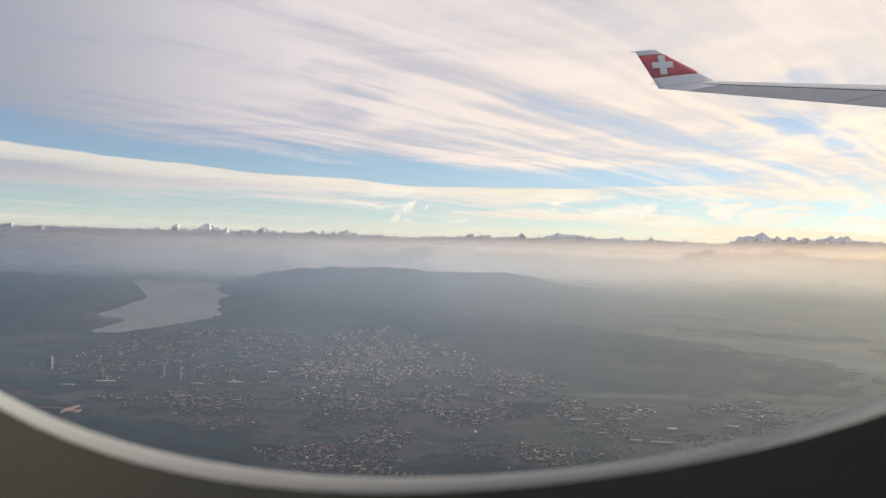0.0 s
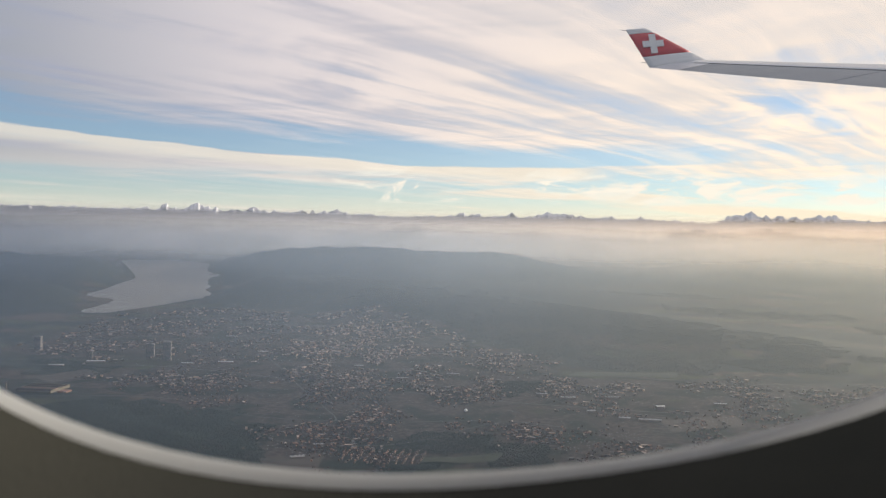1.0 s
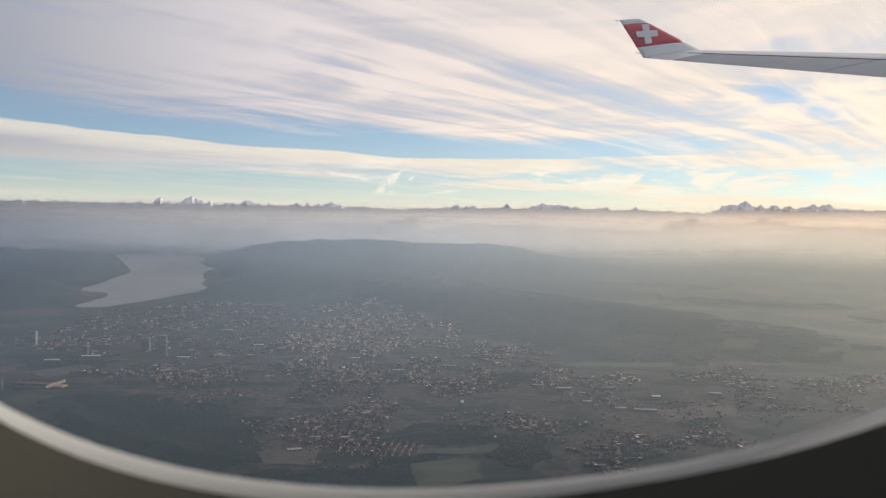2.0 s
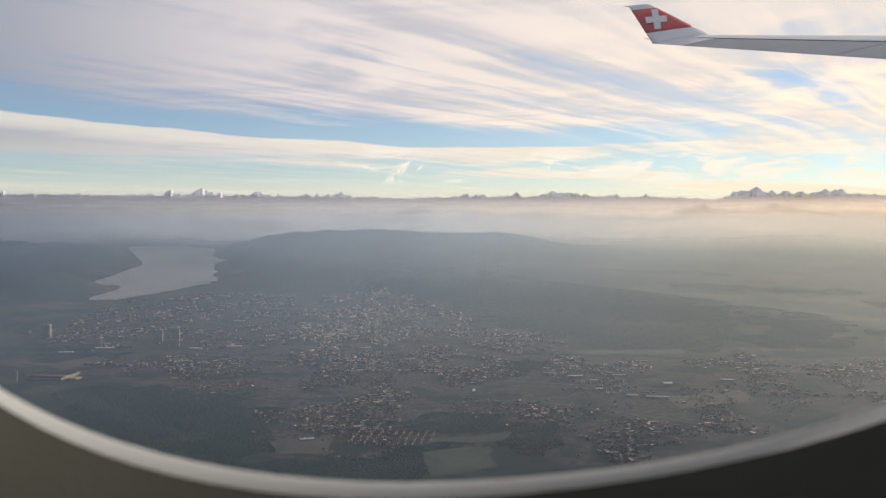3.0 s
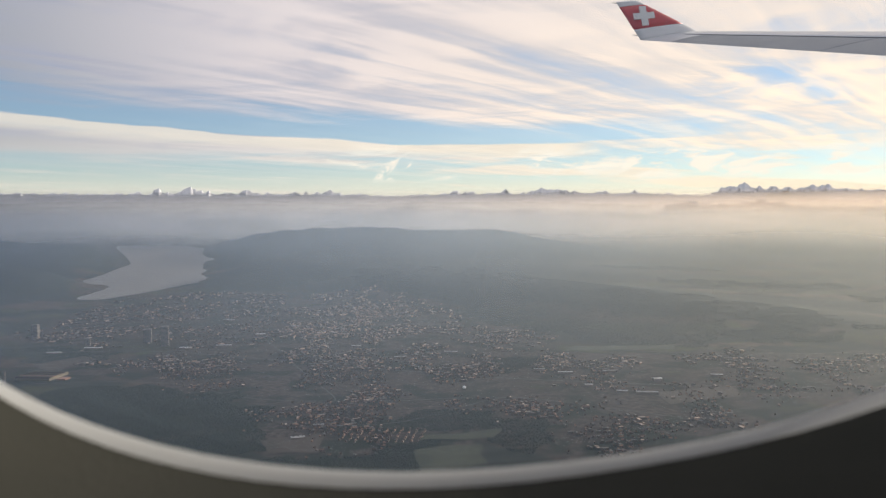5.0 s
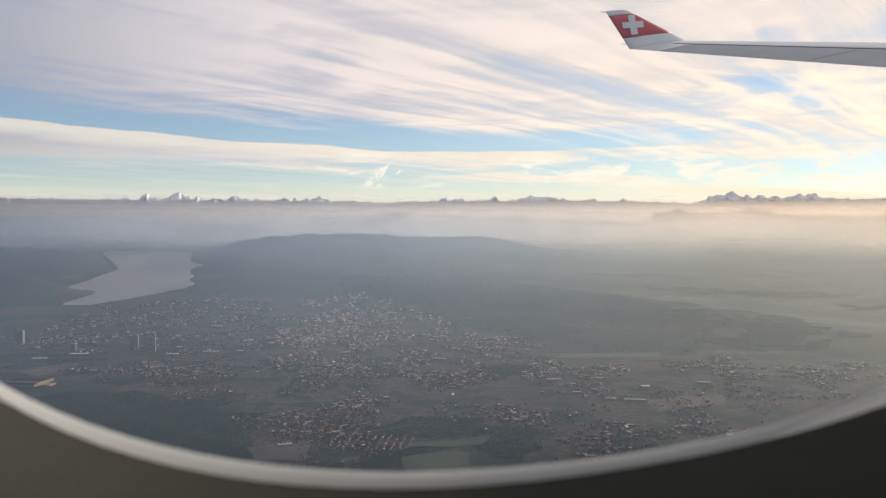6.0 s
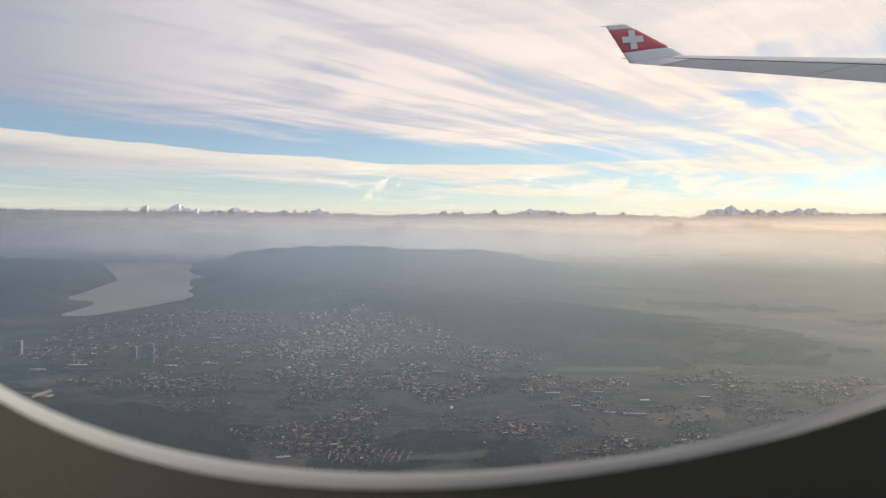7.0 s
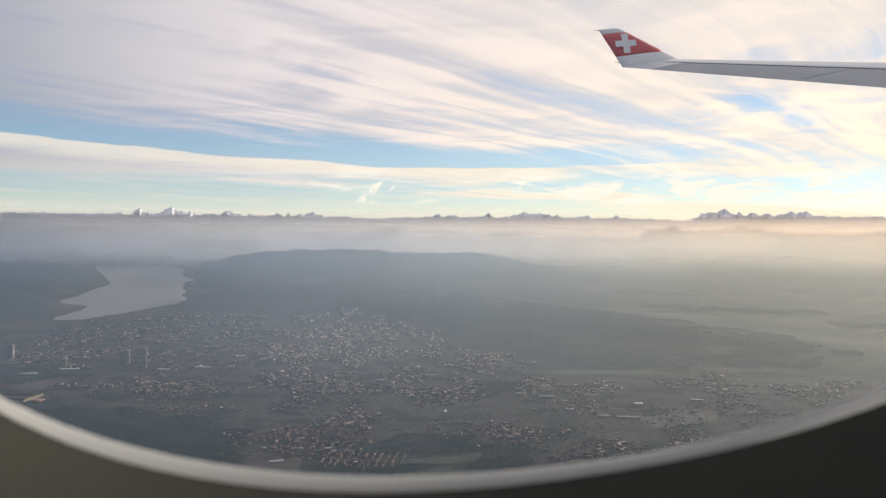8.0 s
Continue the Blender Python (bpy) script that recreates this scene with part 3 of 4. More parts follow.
big = {"wall": ([], []), "tiled": ([], []), "flat": ([], [])}
for i in rest:
    x, y, turn, kind = plots[i]
    w, d, h, g = KINDS[kind]
    s = 1.0 + max(0.0, y - 1000) * 0.0005
    wv, wf, rv, rf = house_pieces(w * s, d * s, h * s, g * s)
    c, sn = math.cos(radians(turn)), math.sin(radians(turn))
    for key, v, f in (("wall", wv, wf), ("tiled" if g else "flat", rv, rf)):
        vs, fs = big[key]
        base = len(vs)
        vs.extend((x + c * a - sn * b, y + sn * a + c * b, levels[i] + z) for a, b, z in v)
        fs.extend(tuple(base + k for k in q) for q in f)
far_town = new("town")
tagged(far_town, "spread of far pale houses with brown and grey roofs", "houses", kind="stuff")
for key, mt in (("wall", HOUSE_WALL), ("tiled", ROOF), ("flat", FLAT_ROOF)):
    ob = mesh_object({"wall": "walls", "tiled": "tiled_roofs", "flat": "flat_roofs"}[key], *big[key], mt)
    ob.parent = far_town
    tagged(ob, kind="stuff")


def build_tower(x, y, w, d, h, turn, storeys, label):
    """A high-rise: body, a parapet and a plant room, and a band of windows a storey."""
    z = float(land_height(np.array([x]), np.array([y]))[0])
    top = tagged(new("tower_block"), label, "tower block")
    top.matrix_world = pose(x, y, z - 0.4, 0, 0, turn)
    b = bmesh.new()
    box(b, -w / 2, w / 2, -d / 2, d / 2, 0, h)
    part("body", b, CONCRETE, top)
    b = bmesh.new()
    box(b, -w / 2 - 0.1, w / 2 + 0.1, -d / 2 - 0.1, d / 2 + 0.1, h, h + 0.3)
    part("parapet", b, CONCRETE, top)
    b = bmesh.new()
    box(b, -w / 5, w / 5, -d / 5, d / 5, h + 0.3, h + 1.4)
    part("plant_room", b, FLAT_ROOF, top)
    for k in range(storeys):
        lo = h * (k + 0.45) / storeys
        b = bmesh.new()
        box(b, -w / 2 - 0.05, w / 2 + 0.05, -d / 2 - 0.05, d / 2 + 0.05, lo, lo + h * 0.4 / storeys)
        part("window_band", b, GLAZING, top)
    return top


for x, y, w, d, h, turn, n in ((-459, 1231, 12, 8, 21, 10, 12), (-419, 1193, 11, 8, 30, 10, 16), (-658, 1280, 10, 7, 22, 0, 12), (-94, 778, 3.0, 2.6, 9.5, 20, 9),
                               (-176, 1053, 11, 4, 9, 5, 6), (-222, 1090, 5, 4, 9, 5, 6), (-205, 1110, 5, 4, 9, 5, 6), (-540, 1205, 6, 5, 12, 8, 8)):
    build_tower(x, y, w, d, h, turn, n, "pale concrete tower block with bands of dark windows")


def level(x, y):
    return float(land_height(np.array([x]), np.array([y]))[0])


def build_works(x, y, turn):
    """A works hall with a row of sawtooth roof lights."""
    top = tagged(new("factory"), "long yellowish factory hall with a sawtooth roof beside fields", "factory")
    top.matrix_world = pose(x, y, level(x, y) - 0.3, 0, 0, turn)
    b = bmesh.new()
    box(b, -22, 22, -20, 20, 0, 3.2)
    part("hall", b, OCHRE, top)
    for k in range(8):
        y0 = -20 + 5 * k
        b = bmesh.new()
        loft(b, [[(xx, y0 + 0.1, 3.2), (xx, y0 + 4.9, 3.2), (xx, y0 + 4.9, 3.6), (xx, y0 + 0.9, 5.0)] for xx in (-22, 22)], caps=True)
        part("roof_light", b, OCHRE if k % 2 else ROOF, top)
    b = bmesh.new()
    box(b, 27, 38, -14, -2, 0, 2.2)
    part("annexe", b, ROOF, top)
    return top


def build_chimney(x, y, r, h):
    top = tagged(new("chimney"), "slim pale factory chimney standing beside the works", "chimney")
    top.matrix_world = pose(x, y, level(x, y) - 0.2)
    b = bmesh.new()
    loft(b, [[((r * (1 - 0.35 * k)) * math.cos(a), (r * (1 - 0.35 * k)) * math.sin(a), h * k) for a in [i * math.pi / 6 for i in range(12)]] for k in (0, 0.5, 1.0)], caps=True)
    part("shaft", b, CONCRETE, top)
    b = bmesh.new()
    loft(b, [[(r * 0.75 * math.cos(a), r * 0.75 * math.sin(a), z) for a in [i * math.pi / 6 for i in range(12)]] for z in (h, h + 0.4)], caps=True)
    part("rim", b, NEAR_BLACK, top)
    return top


def build_tank(x, y, r):
    top = tagged(new("storage_tank"), "small round white domed tank on open ground", "tank")
    top.matrix_world = pose(x, y, level(x, y) - 0.2)
    ring_at = lambda q, z: [(q * math.cos(a), q * math.sin(a), z) for a in [i * math.pi / 10 for i in range(20)]]
    b = bmesh.new()
    loft(b, [ring_at(r, 0), ring_at(r, r * 0.7)], caps=True)
    part("drum", b, WHITE, top)
    b = bmesh.new()
    loft(b, [ring_at(r * 1.02, r * 0.7)] + [ring_at(r * math.cos(k), r * 0.7 + r * 0.8 * math.sin(k)) for k in (0.3, 0.6, 0.9, 1.2, 1.5)], caps=True)
    part("dome", b, WHITE, top, smooth=True)
    return top


def build_shed(x, y, w, d, h, turn, mat, label):
    """A long hall: walls, a shallow roof and a row of roof lights."""
    top = tagged(new("warehouse"), label, "warehouse", "halls of the valley")
    top.matrix_world = pose(x, y, level(x, y) - 0.3, 0, 0, turn)
    b = bmesh.new()
    box(b, -w / 2, w / 2, -d / 2, d / 2, 0, h)
    part("wall", b, CONCRETE, top)
    b = bmesh.new()
    loft(b, [[(s * (w / 2 + 0.2), -d / 2 - 0.2, h), (s * (w / 2 + 0.2), 0, h + d * 0.12), (s * (w / 2 + 0.2), d / 2 + 0.2, h), (s * (w / 2 + 0.2), 0, h - 0.02)] for s in (-1, 1)], caps=True)
    part("roof", b, mat, top)
    for k in range(int(w // 4)):
        b = bmesh.new()
        box(b, -w / 2 + 1.5 + 4 * k, -w / 2 + 3 + 4 * k, -0.4, 0.4, h + d * 0.10, h + d * 0.12 + 0.3)
        part("roof_light", b, GLAZING, top)
    return top


build_works(-490, 966, -6)
build_chimney(-520, 938, 0.9, 14)
build_tank(23, 902, 1.9)
PALE_ROOF = surface("pale sheet roof", (0.26, 0.25, 0.24), (0.50, 0.48, 0.45), 0.5, 0.2, spread=0.7)
for x, y, w, d, h, turn in ((222, 866, 24, 6, 2.2, -8), (196, 872, 12, 6, 2.4, -8), (165, 905, 9, 6, 2.6, 4), (250, 930, 10, 8, 4.0, 5), (-330, 1190, 22, 5, 2, 3),
                            (-520, 1178, 26, 6, 2.2, 6), (-380, 1168, 18, 5, 2.4, -4), (-560, 1140, 20, 6, 2.2, 5), (-300, 1300, 16, 6, 2.2, 10), (-260, 1390, 14, 5, 2.5, -6),
                            (-60, 1090, 16, 5, 2.2, 6), (10, 1130, 18, 5, 2.2, -5), (-130, 1180, 14, 5, 2.2, 12), (-400, 1480, 20, 6, 2.4, 2), (330, 960, 14, 5, 2, -10),
                            (-130, 700, 12, 6, 1.8, 20), (-118, 742, 10, 3, 1.8, 10), (150, 980, 18, 4, 3, 2), (120, 1000, 14, 4, 3, -3), (205, 985, 16, 4, 3, 4)):
    build_shed(x, y, w, d, h, turn, PALE_ROOF, "long low warehouse with a pale sheet-metal roof")
build_shed(-494, 1530, 15, 13, 7, 15, ROOF, "large old building with a steep dark roof above the town")


def build_field(outline, mat, label):
    """A field: a thin sheet laid on the ground."""
    n = 14
    poly = [Vector((x, y)) for x, y in outline]
    verts, faces = [], []
    for j in range(n + 1):
        for i in range(n + 1):
            u, v = i / n, j / n
            p = (poly[0] * (1 - u) + poly[1] * u) * (1 - v) + (poly[3] * (1 - u) + poly[2] * u) * v
            w = Vector((noise.noise((p.x * 0.03, p.y * 0.03, 1.0)), noise.noise((p.x * 0.03, p.y * 0.03, 7.0)))) * 6
            verts.append((p.x + w.x, p.y + w.y, level(p.x + w.x, p.y + w.y) + 0.5))
    for j in range(n):
        for i in range(n):
            a0 = j * (n + 1) + i
            faces.append((a0, a0 + 1, a0 + n + 2, a0 + n + 1))
    return tagged(mesh_object("field", verts, faces, mat, True), label, "field", kind="structure")


MEADOW = surface("winter meadow", (0.017, 0.023, 0.013), (0.028, 0.036, 0.018), 0.95, 0.05)
SOIL = surface("bare soil", (0.032, 0.025, 0.021), (0.050, 0.037, 0.030), 0.95, 0.05)
build_field([(-15, 599), (34, 626), (32, 681), (-25, 665)], MEADOW, "pale green winter meadow beside a wood")
build_field([(-17, 690), (43, 698), (50, 725), (-17, 707)], MEADOW, "narrow green winter meadow")
build_field([(-145, 653), (-105, 655), (-108, 717), (-158, 691)], SOIL, "bare brown field beside the houses")
build_field([(-498, 1002), (-470, 1087), (-503, 1110), (-544, 1048)], SOIL, "bare brown field near the factory")
build_field([(230, 816), (322, 844), (324, 899), (234, 872)], SOIL, "bare brown field between the houses")
build_field([(175, 1140), (330, 1146), (345, 1180), (190, 1178)], MEADOW, "long green meadow below the wooded hill")

TAR = surface("worn asphalt", (0.045, 0.043, 0.041), (0.060, 0.057, 0.054), 0.9, 0.1)


def build_road(points, width):
    """A road that bends smoothly through its points and follows the ground."""
    pts = [Vector(p) for p in points]
    line = []
    for a, b2, c, d in zip([pts[0]] + pts[:-2], pts[:-1], pts[1:], pts[2:] + [pts[-1]]):
        for k in range(16):
            u = k / 16
            line.append(0.5 * (2 * b2 + (c - a) * u + (2 * a - 5 * b2 + 4 * c - d) * u * u + (3 * b2 - a - 3 * c + d) * u ** 3))
    line.append(pts[-1])
    verts = []
    for p, q in zip(line, line[1:] + [line[-1] * 2 - line[-2]]):
        side = Vector((p.y - q.y, q.x - p.x)).normalized() * width / 2
        verts += [(p.x + s * side.x, p.y + s * side.y, level(p.x, p.y) + 0.35) for s in (-1, 1)]
    faces = [(2 * i, 2 * i + 1, 2 * i + 3, 2 * i + 2) for i in range(len(line) - 1)]
    return tagged(mesh_object("road", verts, faces, TAR), "grey asphalt road winding through the valley", "road", kind="structure")


for pts_, width_ in (([(-720, 1120), (-450, 1150), (-200, 1060), (60, 960), (300, 900), (560, 880)], 3.0), ([(-128, 790), (-122, 830), (-120, 860), (-180, 1000), (-260, 1200), (-420, 1600)], 1.6),
                     ([(-150, 735), (-90, 742), (-30, 762), (60, 850), (120, 830)], 1.6), ([(-480, 930), (-330, 930), (-200, 850), (-60, 840), (80, 850), (260, 740)], 1.6),
                     ([(-700, 1420), (-400, 1330), (-100, 1290), (150, 1180), (420, 1100), (700, 1120)], 2.2), ([(100, 1027), (160, 930), (229, 854), (280, 760)], 1.8)):
    build_road(pts_, width_)


# ---------------------------------------------------------------- woods
WOODS = [
    ([(-448, 880), (-407, 909), (-310, 913), (-240, 872), (-177, 813), (-153, 699), (-147, 650), (-60, 570), (-274, 560), (-373, 759)], 40000),
    ([(-94, 642), (-56, 690), (-21, 681), (-15, 606), (-27, 570), (-102, 571)], 6500),
    ([(-667, 1173), (-591, 1207), (-476, 1141), (-452, 1046), (-576, 1081)], 4500),
    ([(-25, 818), (55, 794), (104, 744), (69, 664), (38, 698), (-24, 746), (-46, 756)], 6000),
    ([(59, 1069), (99, 1098), (161, 1097), (105, 1000), (61, 983)], 3000),
    ([(-215, 1859), (-3, 1606), (68, 1417), (165, 1273), (248, 1174), (368, 1162), (483, 1294), (560, 1500), (419, 1900), (159, 2200), (-104, 2300), (-251, 2176)], 56000),
    ([(440, 1180), (610, 1190), (690, 1400), (600, 1620), (500, 1330)], 9000),
    ([(600, 2120), (1000, 2000), (1080, 2130), (640, 2250)], 5000),
    ([(900, 1720), (1290, 1600), (1350, 1700), (960, 1830)], 4500),
    ([(420, 2650), (900, 2600), (880, 2800), (450, 2820)], 5000),
]
CLUMP_V = [(0, 0, 1.0), (0.55, 0.1, 0.55), (0.05, 0.6, 0.6), (-0.6, 0.0, 0.5), (0.0, -0.55, 0.58), (0.3, 0.3, 0.0), (-0.35, 0.25, 0.0), (0.0, -0.4, 0.0)]
CLUMP_F = [(0, 1, 2), (0, 2, 3), (0, 3, 4), (0, 4, 1), (1, 5, 2), (2, 6, 3), (3, 7, 4), (4, 7, 1), (1, 7, 5), (2, 5, 6), (3, 6, 7)]
tv, tf = [], []
for outline, count in WOODS:
    xs, ys = np.array([p[0] for p in outline]), np.array([p[1] for p in outline])
    g = np.random.default_rng(count)
    m = count * 3
    x, y = g.uniform(xs.min() - 20, xs.max() + 20, m), g.uniform(ys.min() - 20, ys.max() + 20, m)
    ok = polygon_distance(x, y, outline) < np.where(y > 1240, 75, 26) * waves(x, y, 110, 41, 3) + g.uniform(-6, 2, m)
    x, y = x[ok][:count], y[ok][:count]
    z = land_height(x, y)
    r, hh, turn = g.uniform(0.75, 1.35, len(x)) * np.clip(y / 750, 1, 2.2), g.uniform(0.9, 1.2, len(x)), g.uniform(0, 6.3, len(x))
    c, s = np.cos(turn), np.sin(turn)
    cv = np.array(CLUMP_V)
    wx = x[:, None] + r[:, None] * (c[:, None] * cv[None, :, 0] - s[:, None] * cv[None, :, 1])
    wy = y[:, None] + r[:, None] * (s[:, None] * cv[None, :, 0] + c[:, None] * cv[None, :, 1])
    wz = z[:, None] - 0.3 + hh[:, None] * cv[None, :, 2]
    base = len(tv)
    tv.extend(map(tuple, np.stack([wx, wy, wz], -1).reshape(-1, 3).tolist()))
    tf.extend(tuple(base + 8 * i + k for k in q) for i in range(len(x)) for q in CLUMP_F)
tagged(mesh_object("forest", tv, tf, CANOPY, True), "dense dark bare winter woods on the valley floor", "forest", kind="stuff")

tv, tf = [], []
for i in order:
    for _ in range((2 if plots[i][1] > 1000 else 1) + i % 2):
        a, b = plots[i][0] + rng.uniform(-9, 9), plots[i][1] + rng.uniform(-9, 9)
        small = min(1.0, max(0.42, plots[i][1] / 1700))
        r, hh, t = rng.uniform(0.8, 1.9) * small, rng.uniform(1.2, 2.6) * small, rng.uniform(0, 6.3)
        base, c, s = len(tv), math.cos(t), math.sin(t)
        tv.extend((a + r * (c * p - s * q), b + r * (s * p + c * q), levels[i] - 0.3 + hh * w) for p, q, w in CLUMP_V)
        tf.extend(tuple(base + k for k in q) for q in CLUMP_F)
BARE = surface("bare garden trees", (0.034, 0.034, 0.029), (0.056, 0.050, 0.042), 0.9, 0.05, spread=0.4)
tagged(mesh_object("garden_trees", tv, tf, BARE), "scattered dark garden trees between the houses", "trees", kind="stuff")

# the land is drawn in towards the eye, so that the far mountains lie within the lens's reach
for ob in list(scene.objects):
    if ob.parent is None and ob not in (cam, sun):
        ob.matrix_world = Matrix.Scale(REACH, 4) @ ob.matrix_world

# ---------------------------------------------------------------- aircraft: cabin
S = 0.72                                  # window distance 0.18 m
WIN_X, WIN_Z, WIN_A, WIN_B, WIN_TOP, WIN_N, WIN_ROLL = 0.0164, 0.0323, 0.1541, 0.0875, 0.20, 2.163, 0.1054
LIP_Y0, LIP_Y1 = 0.2384 * S, 0.25 * S


def window_ring(y, grow, n=96):
    """The window's outline at depth y; the cabin side is turned a little against the pane's."""
    k = min(1.0, max(0.0, (LIP_Y1 - y) / (LIP_Y1 - LIP_Y0)))
    out = []
    for i in range(n):
        t = 2 * math.pi * i / n
        c, s = math.cos(t), math.sin(t)
        x = (WIN_A + 0.0019 * k + grow) * math.copysign(abs(c) ** (2 / WIN_N), c)
        z = ((WIN_TOP if s > 0 else WIN_B - 0.0009 * k) + grow) * math.copysign(abs(s) ** (2 / WIN_N), s)
        cr, sr = math.cos(WIN_ROLL + 0.059 * k), math.sin(WIN_ROLL + 0.059 * k)
        out.append((WIN_X + 0.0105 * k + cr * x - sr * z, y, WIN_Z + sr * x + cr * z))
    return out


def square_ring(y, half_x, z0, z1, n=96):
    out = []
    for i in range(n):
        t = 2 * math.pi * i / n
        c, s = math.cos(t), math.sin(t)
        k = 1 / max(abs(c), abs(s))
        out.append((WIN_X + half_x * c * k, y, (z0 + z1) / 2 + (z1 - z0) / 2 * s * k))
    return out


window = tagged(new("window_1"), "rounded aircraft cabin window with a pale plastic surround", "window", kind="structure")
b = bmesh.new()
loft(b, [window_ring(LIP_Y0 - 0.0002, 0.0002), window_ring(LIP_Y0 + 0.0001, 0.0001), window_ring(LIP_Y0 + 0.0006, 0.0), window_ring(LIP_Y0 + 0.0030, -0.0002),
         window_ring(LIP_Y1 - 0.0030, -0.0002), window_ring(LIP_Y1 - 0.0008, 0.0), window_ring(LIP_Y1, 0.0003)])
part("window_lip", b, LIP, window, "pale plastic lip round the pane", True)
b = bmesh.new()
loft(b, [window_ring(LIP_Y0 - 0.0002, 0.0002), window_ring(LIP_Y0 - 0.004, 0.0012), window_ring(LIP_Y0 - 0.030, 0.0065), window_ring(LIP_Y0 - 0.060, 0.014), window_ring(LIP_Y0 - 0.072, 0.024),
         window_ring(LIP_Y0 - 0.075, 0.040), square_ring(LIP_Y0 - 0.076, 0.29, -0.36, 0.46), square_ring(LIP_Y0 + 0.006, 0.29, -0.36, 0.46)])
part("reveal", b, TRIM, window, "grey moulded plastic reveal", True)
b = bmesh.new()
b.faces.new([b.verts.new(p) for p in window_ring(LIP_Y1 + 0.006, 0.004)])
pane = part("pane", b, PANE, window, "slightly scratched acrylic pane")
pane.visible_shadow = False

# fuselage: an inner and an outer shell, open where the window sits
AXIS_Y, AXIS_Z = -2.64, -0.35


def build_shell(name, radius, mat, label, x0=-9.0, x1=24.0):
    xs = [x0, -0.27 + WIN_X, 0.27 + WIN_X, x1]
    n = 128
    verts, faces = [], []
    for x in xs:
        for i in range(n):
            t = 2 * math.pi * i / n
            verts.append((x, AXIS_Y + radius * math.cos(t), AXIS_Z + radius * math.sin(t)))
    for j in range(3):
        for i in range(n):
            mid = 2 * math.pi * (i + 0.5) / n
            if j == 1 and math.cos(mid) > 0 and -0.34 < AXIS_Z + radius * math.sin(mid) < 0.44:
                continue
            k = (i + 1) % n
            faces.append((j * n + i, j * n + k, (j + 1) * n + k, (j + 1) * n + i))
    faces.append(tuple(range(n)))
    faces.append(tuple(3 * n + i for i in range(n)))
    return tagged(mesh_object(name, verts, faces, mat, False), label, "wall", kind="structure")


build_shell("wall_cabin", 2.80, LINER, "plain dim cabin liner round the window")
build_shell("wall_fuselage", 2.88, WHITE, "white painted aircraft fuselage skin")

# ---------------------------------------------------------------- aircraft: wing
wing = tagged(new("wing"), "white swept aircraft wing with a red winglet bearing a white cross", "aircraft wing")
wing.matrix_world = pose(0, 0, 0, 0.80, -0.40, -0.12)


def te(l):          # trailing edge: forward place and height at l metres out
    return 6.58 + (27.0 - l) * 0.408, 5.29 - (27.0 - l) * 0.2446 + 0.0012 * max(0.0, 18 - l) ** 2


def le(l):          # leading edge
    return 8.56 + (27.0 - l) * 0.588, 5.52 - (27.0 - l) * 0.2212 + 0.0012 * max(0.0, 18 - l) ** 2


def wing_point(l, f, side=0.0):
    """f runs from the leading edge, 0, to the trailing edge, 1; side +1 upper skin, -1 lower skin."""
    (ax, az), (bx, bz) = le(l), te(l)
    chord = ax - bx
    thick = chord * 0.105 * 1.6 * (math.sqrt(max(f, 0)) * 1.3 * (1 - f) + 0.004)
    lift = 0.55 if side > 0 else -0.45
    return Vector((ax + (bx - ax) * f, l, az + (bz - az) * f + (thick * lift if side else 0)))


def airfoil(l, f0, f1, n=9):
    fs = [f0 + (f1 - f0) * (i / (n - 1)) ** (1.6 if f0 == 0 else 1) for i in range(n)]
    return [wing_point(l, f, 1) for f in fs] + [wing_point(l, f, -1) for f in reversed(fs)]


spans = [2, 6, 10, 14, 17, 19, 21, 23, 25, 26.3, 27.0]
HINGE = 0.52
b = bmesh.new()
loft(b, [airfoil(l, 0.0, HINGE) for l in spans], caps=True)
part("wing_box", b, WING_WHITE, wing, "white painted upper skin", True)
for l0, l1, nm in ((2.6, 13.5, "flap"), (13.54, 20.2, "flap"), (20.24, 25.6, "aileron")):
    b = bmesh.new()
    loft(b, [airfoil(l0 + (l1 - l0) * k / 4, HINGE + 0.012, 1.0, 5) for k in range(5)], caps=True)
    part(nm, b, WING_GREY, wing, "grey control surface at the trailing edge")
b = bmesh.new()
loft(b, [airfoil(l, HINGE + 0.001, 1.0, 5) for l in (25.64, 26.3, 27.0)], caps=True)
part("tip_panel", b, WING_WHITE, wing)

# near-black strip stands in for the shade inside the hinge gap
b = bmesh.new()
loft(b, [[wing_point(l, HINGE + k, 1) + Vector((0, 0, e)) for k, e in ((-0.007, -0.02), (-0.007, 0.010), (0.008, 0.010), (0.008, -0.02))] for l in spans[:-1]], caps=True)
part("hinge_gap_strip", b, NEAR_BLACK, wing, "dark raised strip in place of the shaded hinge gap")

# winglet: swept up from the tip chord
tip_le, tip_te = wing_point(27.0, 0.0), wing_point(27.0, 1.0)
top_le, top_te = Vector((6.58, 27.5, 6.71)), Vector((5.87, 27.5, 6.66))


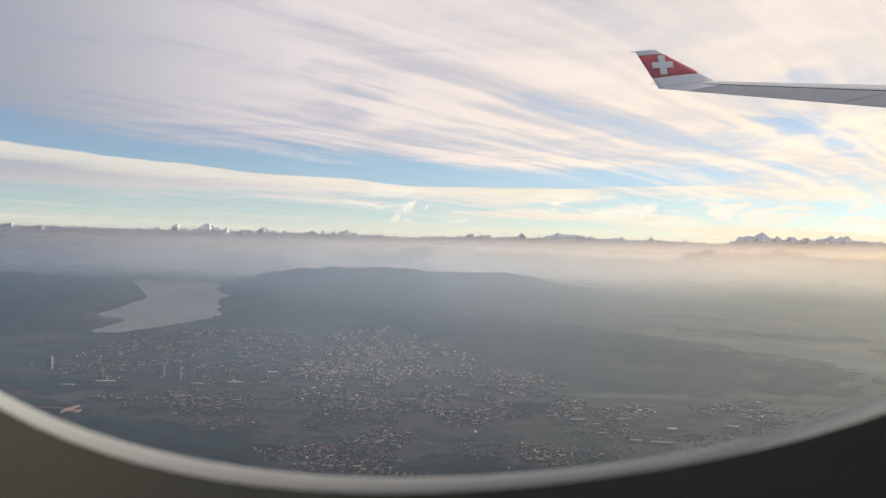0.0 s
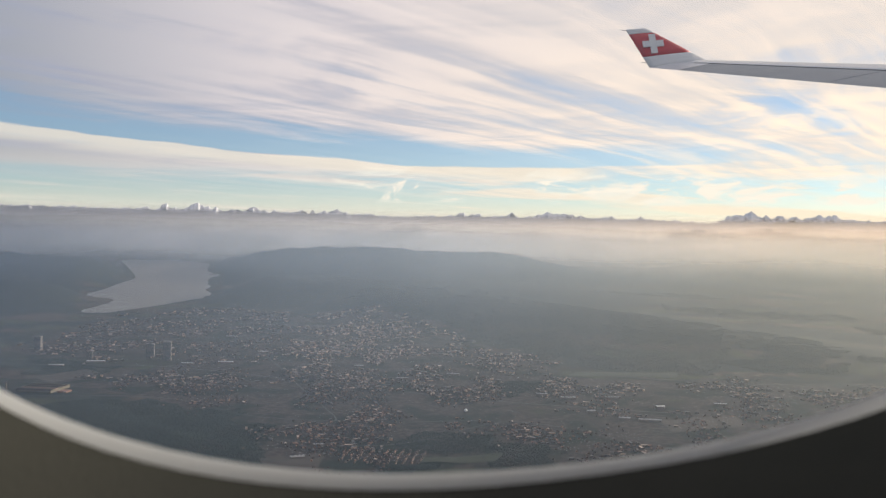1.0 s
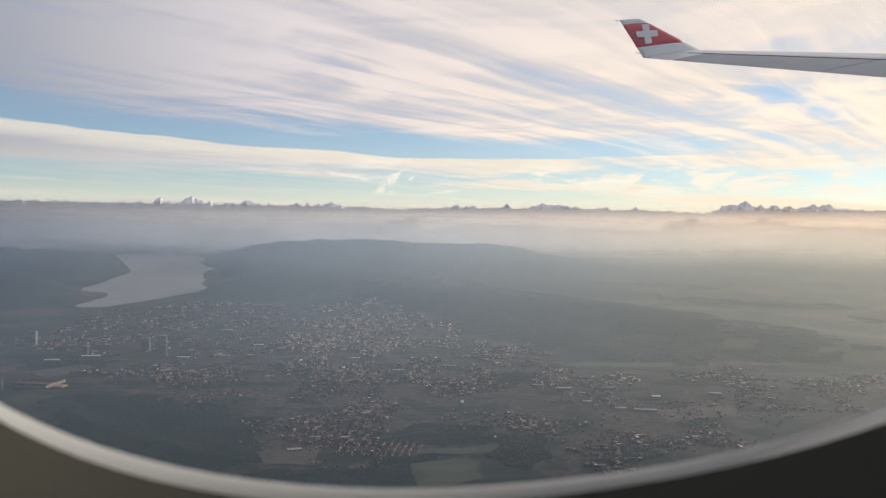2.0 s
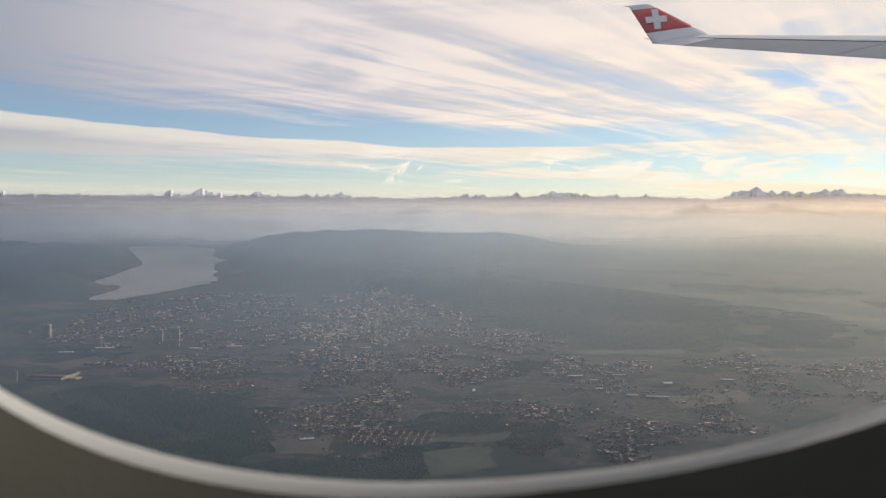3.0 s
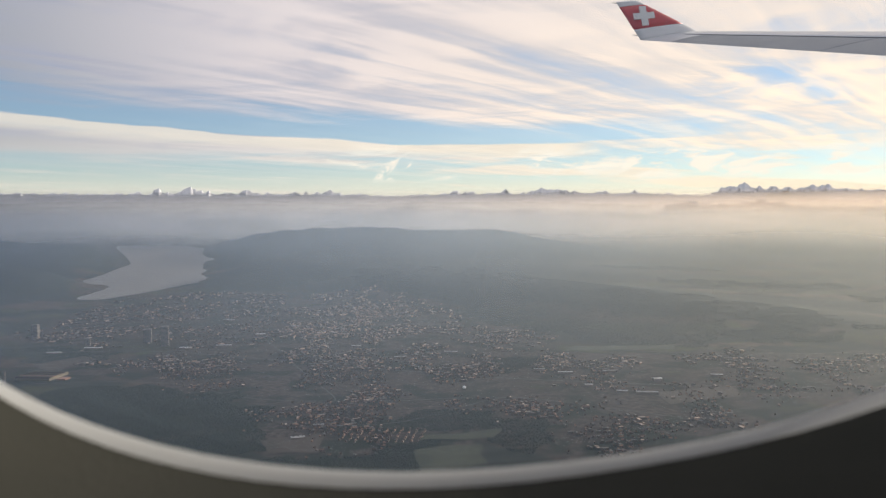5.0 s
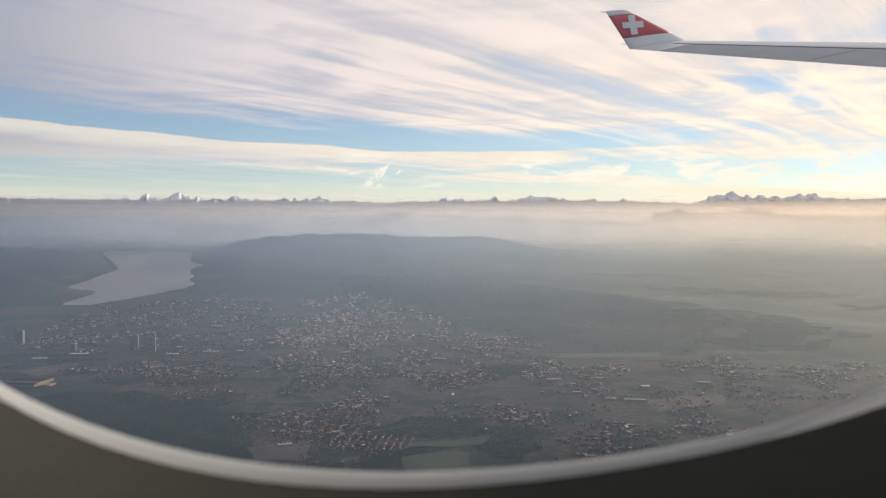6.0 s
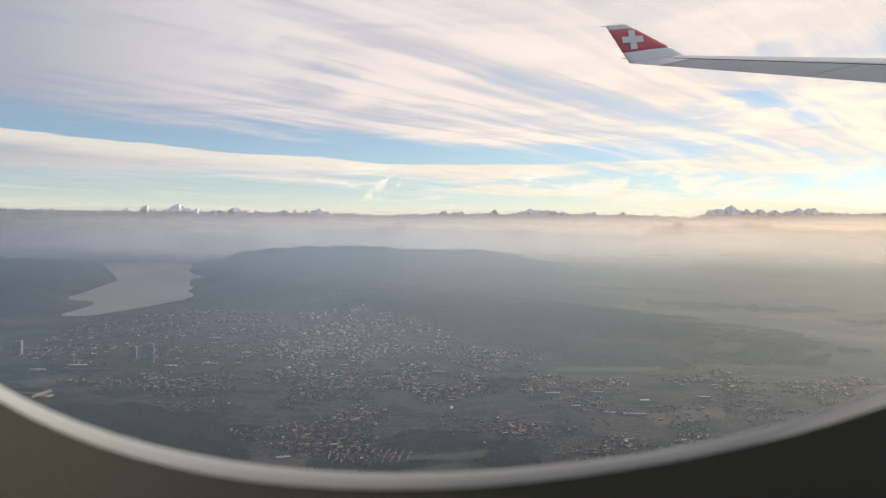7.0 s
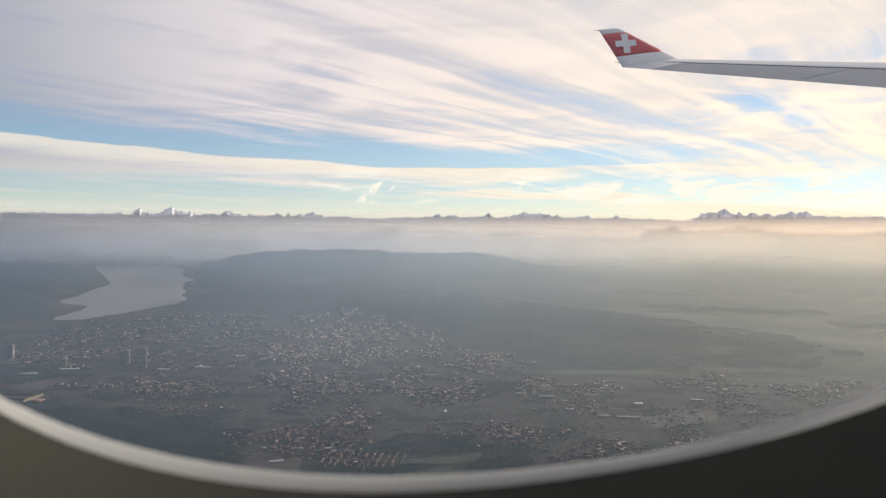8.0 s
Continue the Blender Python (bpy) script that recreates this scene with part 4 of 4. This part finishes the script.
def winglet_ring(k, f0=0.0, f1=1.0, fat=1.0):
    curve = k
    a, c = tip_le.lerp(top_le, curve), tip_te.lerp(top_te, curve)
    out_v = Vector((0, 1, -0.25)).normalized()
    th = (a - c).length * 0.045 * fat
    pts = []
    fs = [f0 + (f1 - f0) * i / 7 for i in range(8)]
    for s in (1, -1):
        for f in (fs if s > 0 else fs[::-1]):
            e = math.sqrt(max(f, 0.0)) * (1 - f) * 2.2 + 0.02
            pts.append(a.lerp(c, f) + out_v * th * e * s)
    return pts


for nm, k0, k1, mt, lb in (("winglet_base", 0.0, 0.27, WHITE, "white winglet foot"), ("winglet", 0.27, 0.87, RED, "red painted winglet"), ("winglet_cap", 0.87, 1.0, WHITE, "pale winglet cap")):
    b = bmesh.new()
    loft(b, [winglet_ring(k0 + (k1 - k0) * j / 4) for j in range(5)], caps=True)
    piece = part(nm, b, mt, wing, lb, True)
    if nm == "winglet":
        winglet = piece

# white cross on the inner side of the winglet, a thin raised shape
cx = tip_le.lerp(top_le, 0.56).lerp(tip_te.lerp(top_te, 0.56), 0.56)
ux, uz = Vector((0.985, 0, 0.07)).normalized(), Vector((-0.12, 0.25, 0.96)).normalized()
arm, half = 0.35, 0.11
shape = [(-half, -arm), (half, -arm), (half, -half), (arm, -half), (arm, half), (half, half), (half, arm), (-half, arm), (-half, half), (-arm, half), (-arm, -half), (-half, -half)]
out_n = ux.cross(uz).normalized()
b = bmesh.new()
loft(b, [[cx + ux * x + uz * z + out_n * (dist if out_n.y < 0 else -dist) for x, z in shape] for dist in (0.06, 0.10)], caps=True)
part("white_cross", b, WHITE, winglet, "white cross")

# thin static wicks on the trailing edges
for base_p in (tip_te.lerp(top_te, 0.12), tip_te.lerp(top_te, 0.97)):
    b = bmesh.new()
    loft(b, [[base_p + Vector((-0.16 * k, 0.02 * k + 0.007 * s, 0.03 * k + 0.007 * q)) for s, q in ((-1, -1), (1, -1), (1, 1), (-1, 1))] for k in (0.0, 1.0)], caps=True)
    part("static_wick", b, NEAR_BLACK, wing, "thin dark static wick")
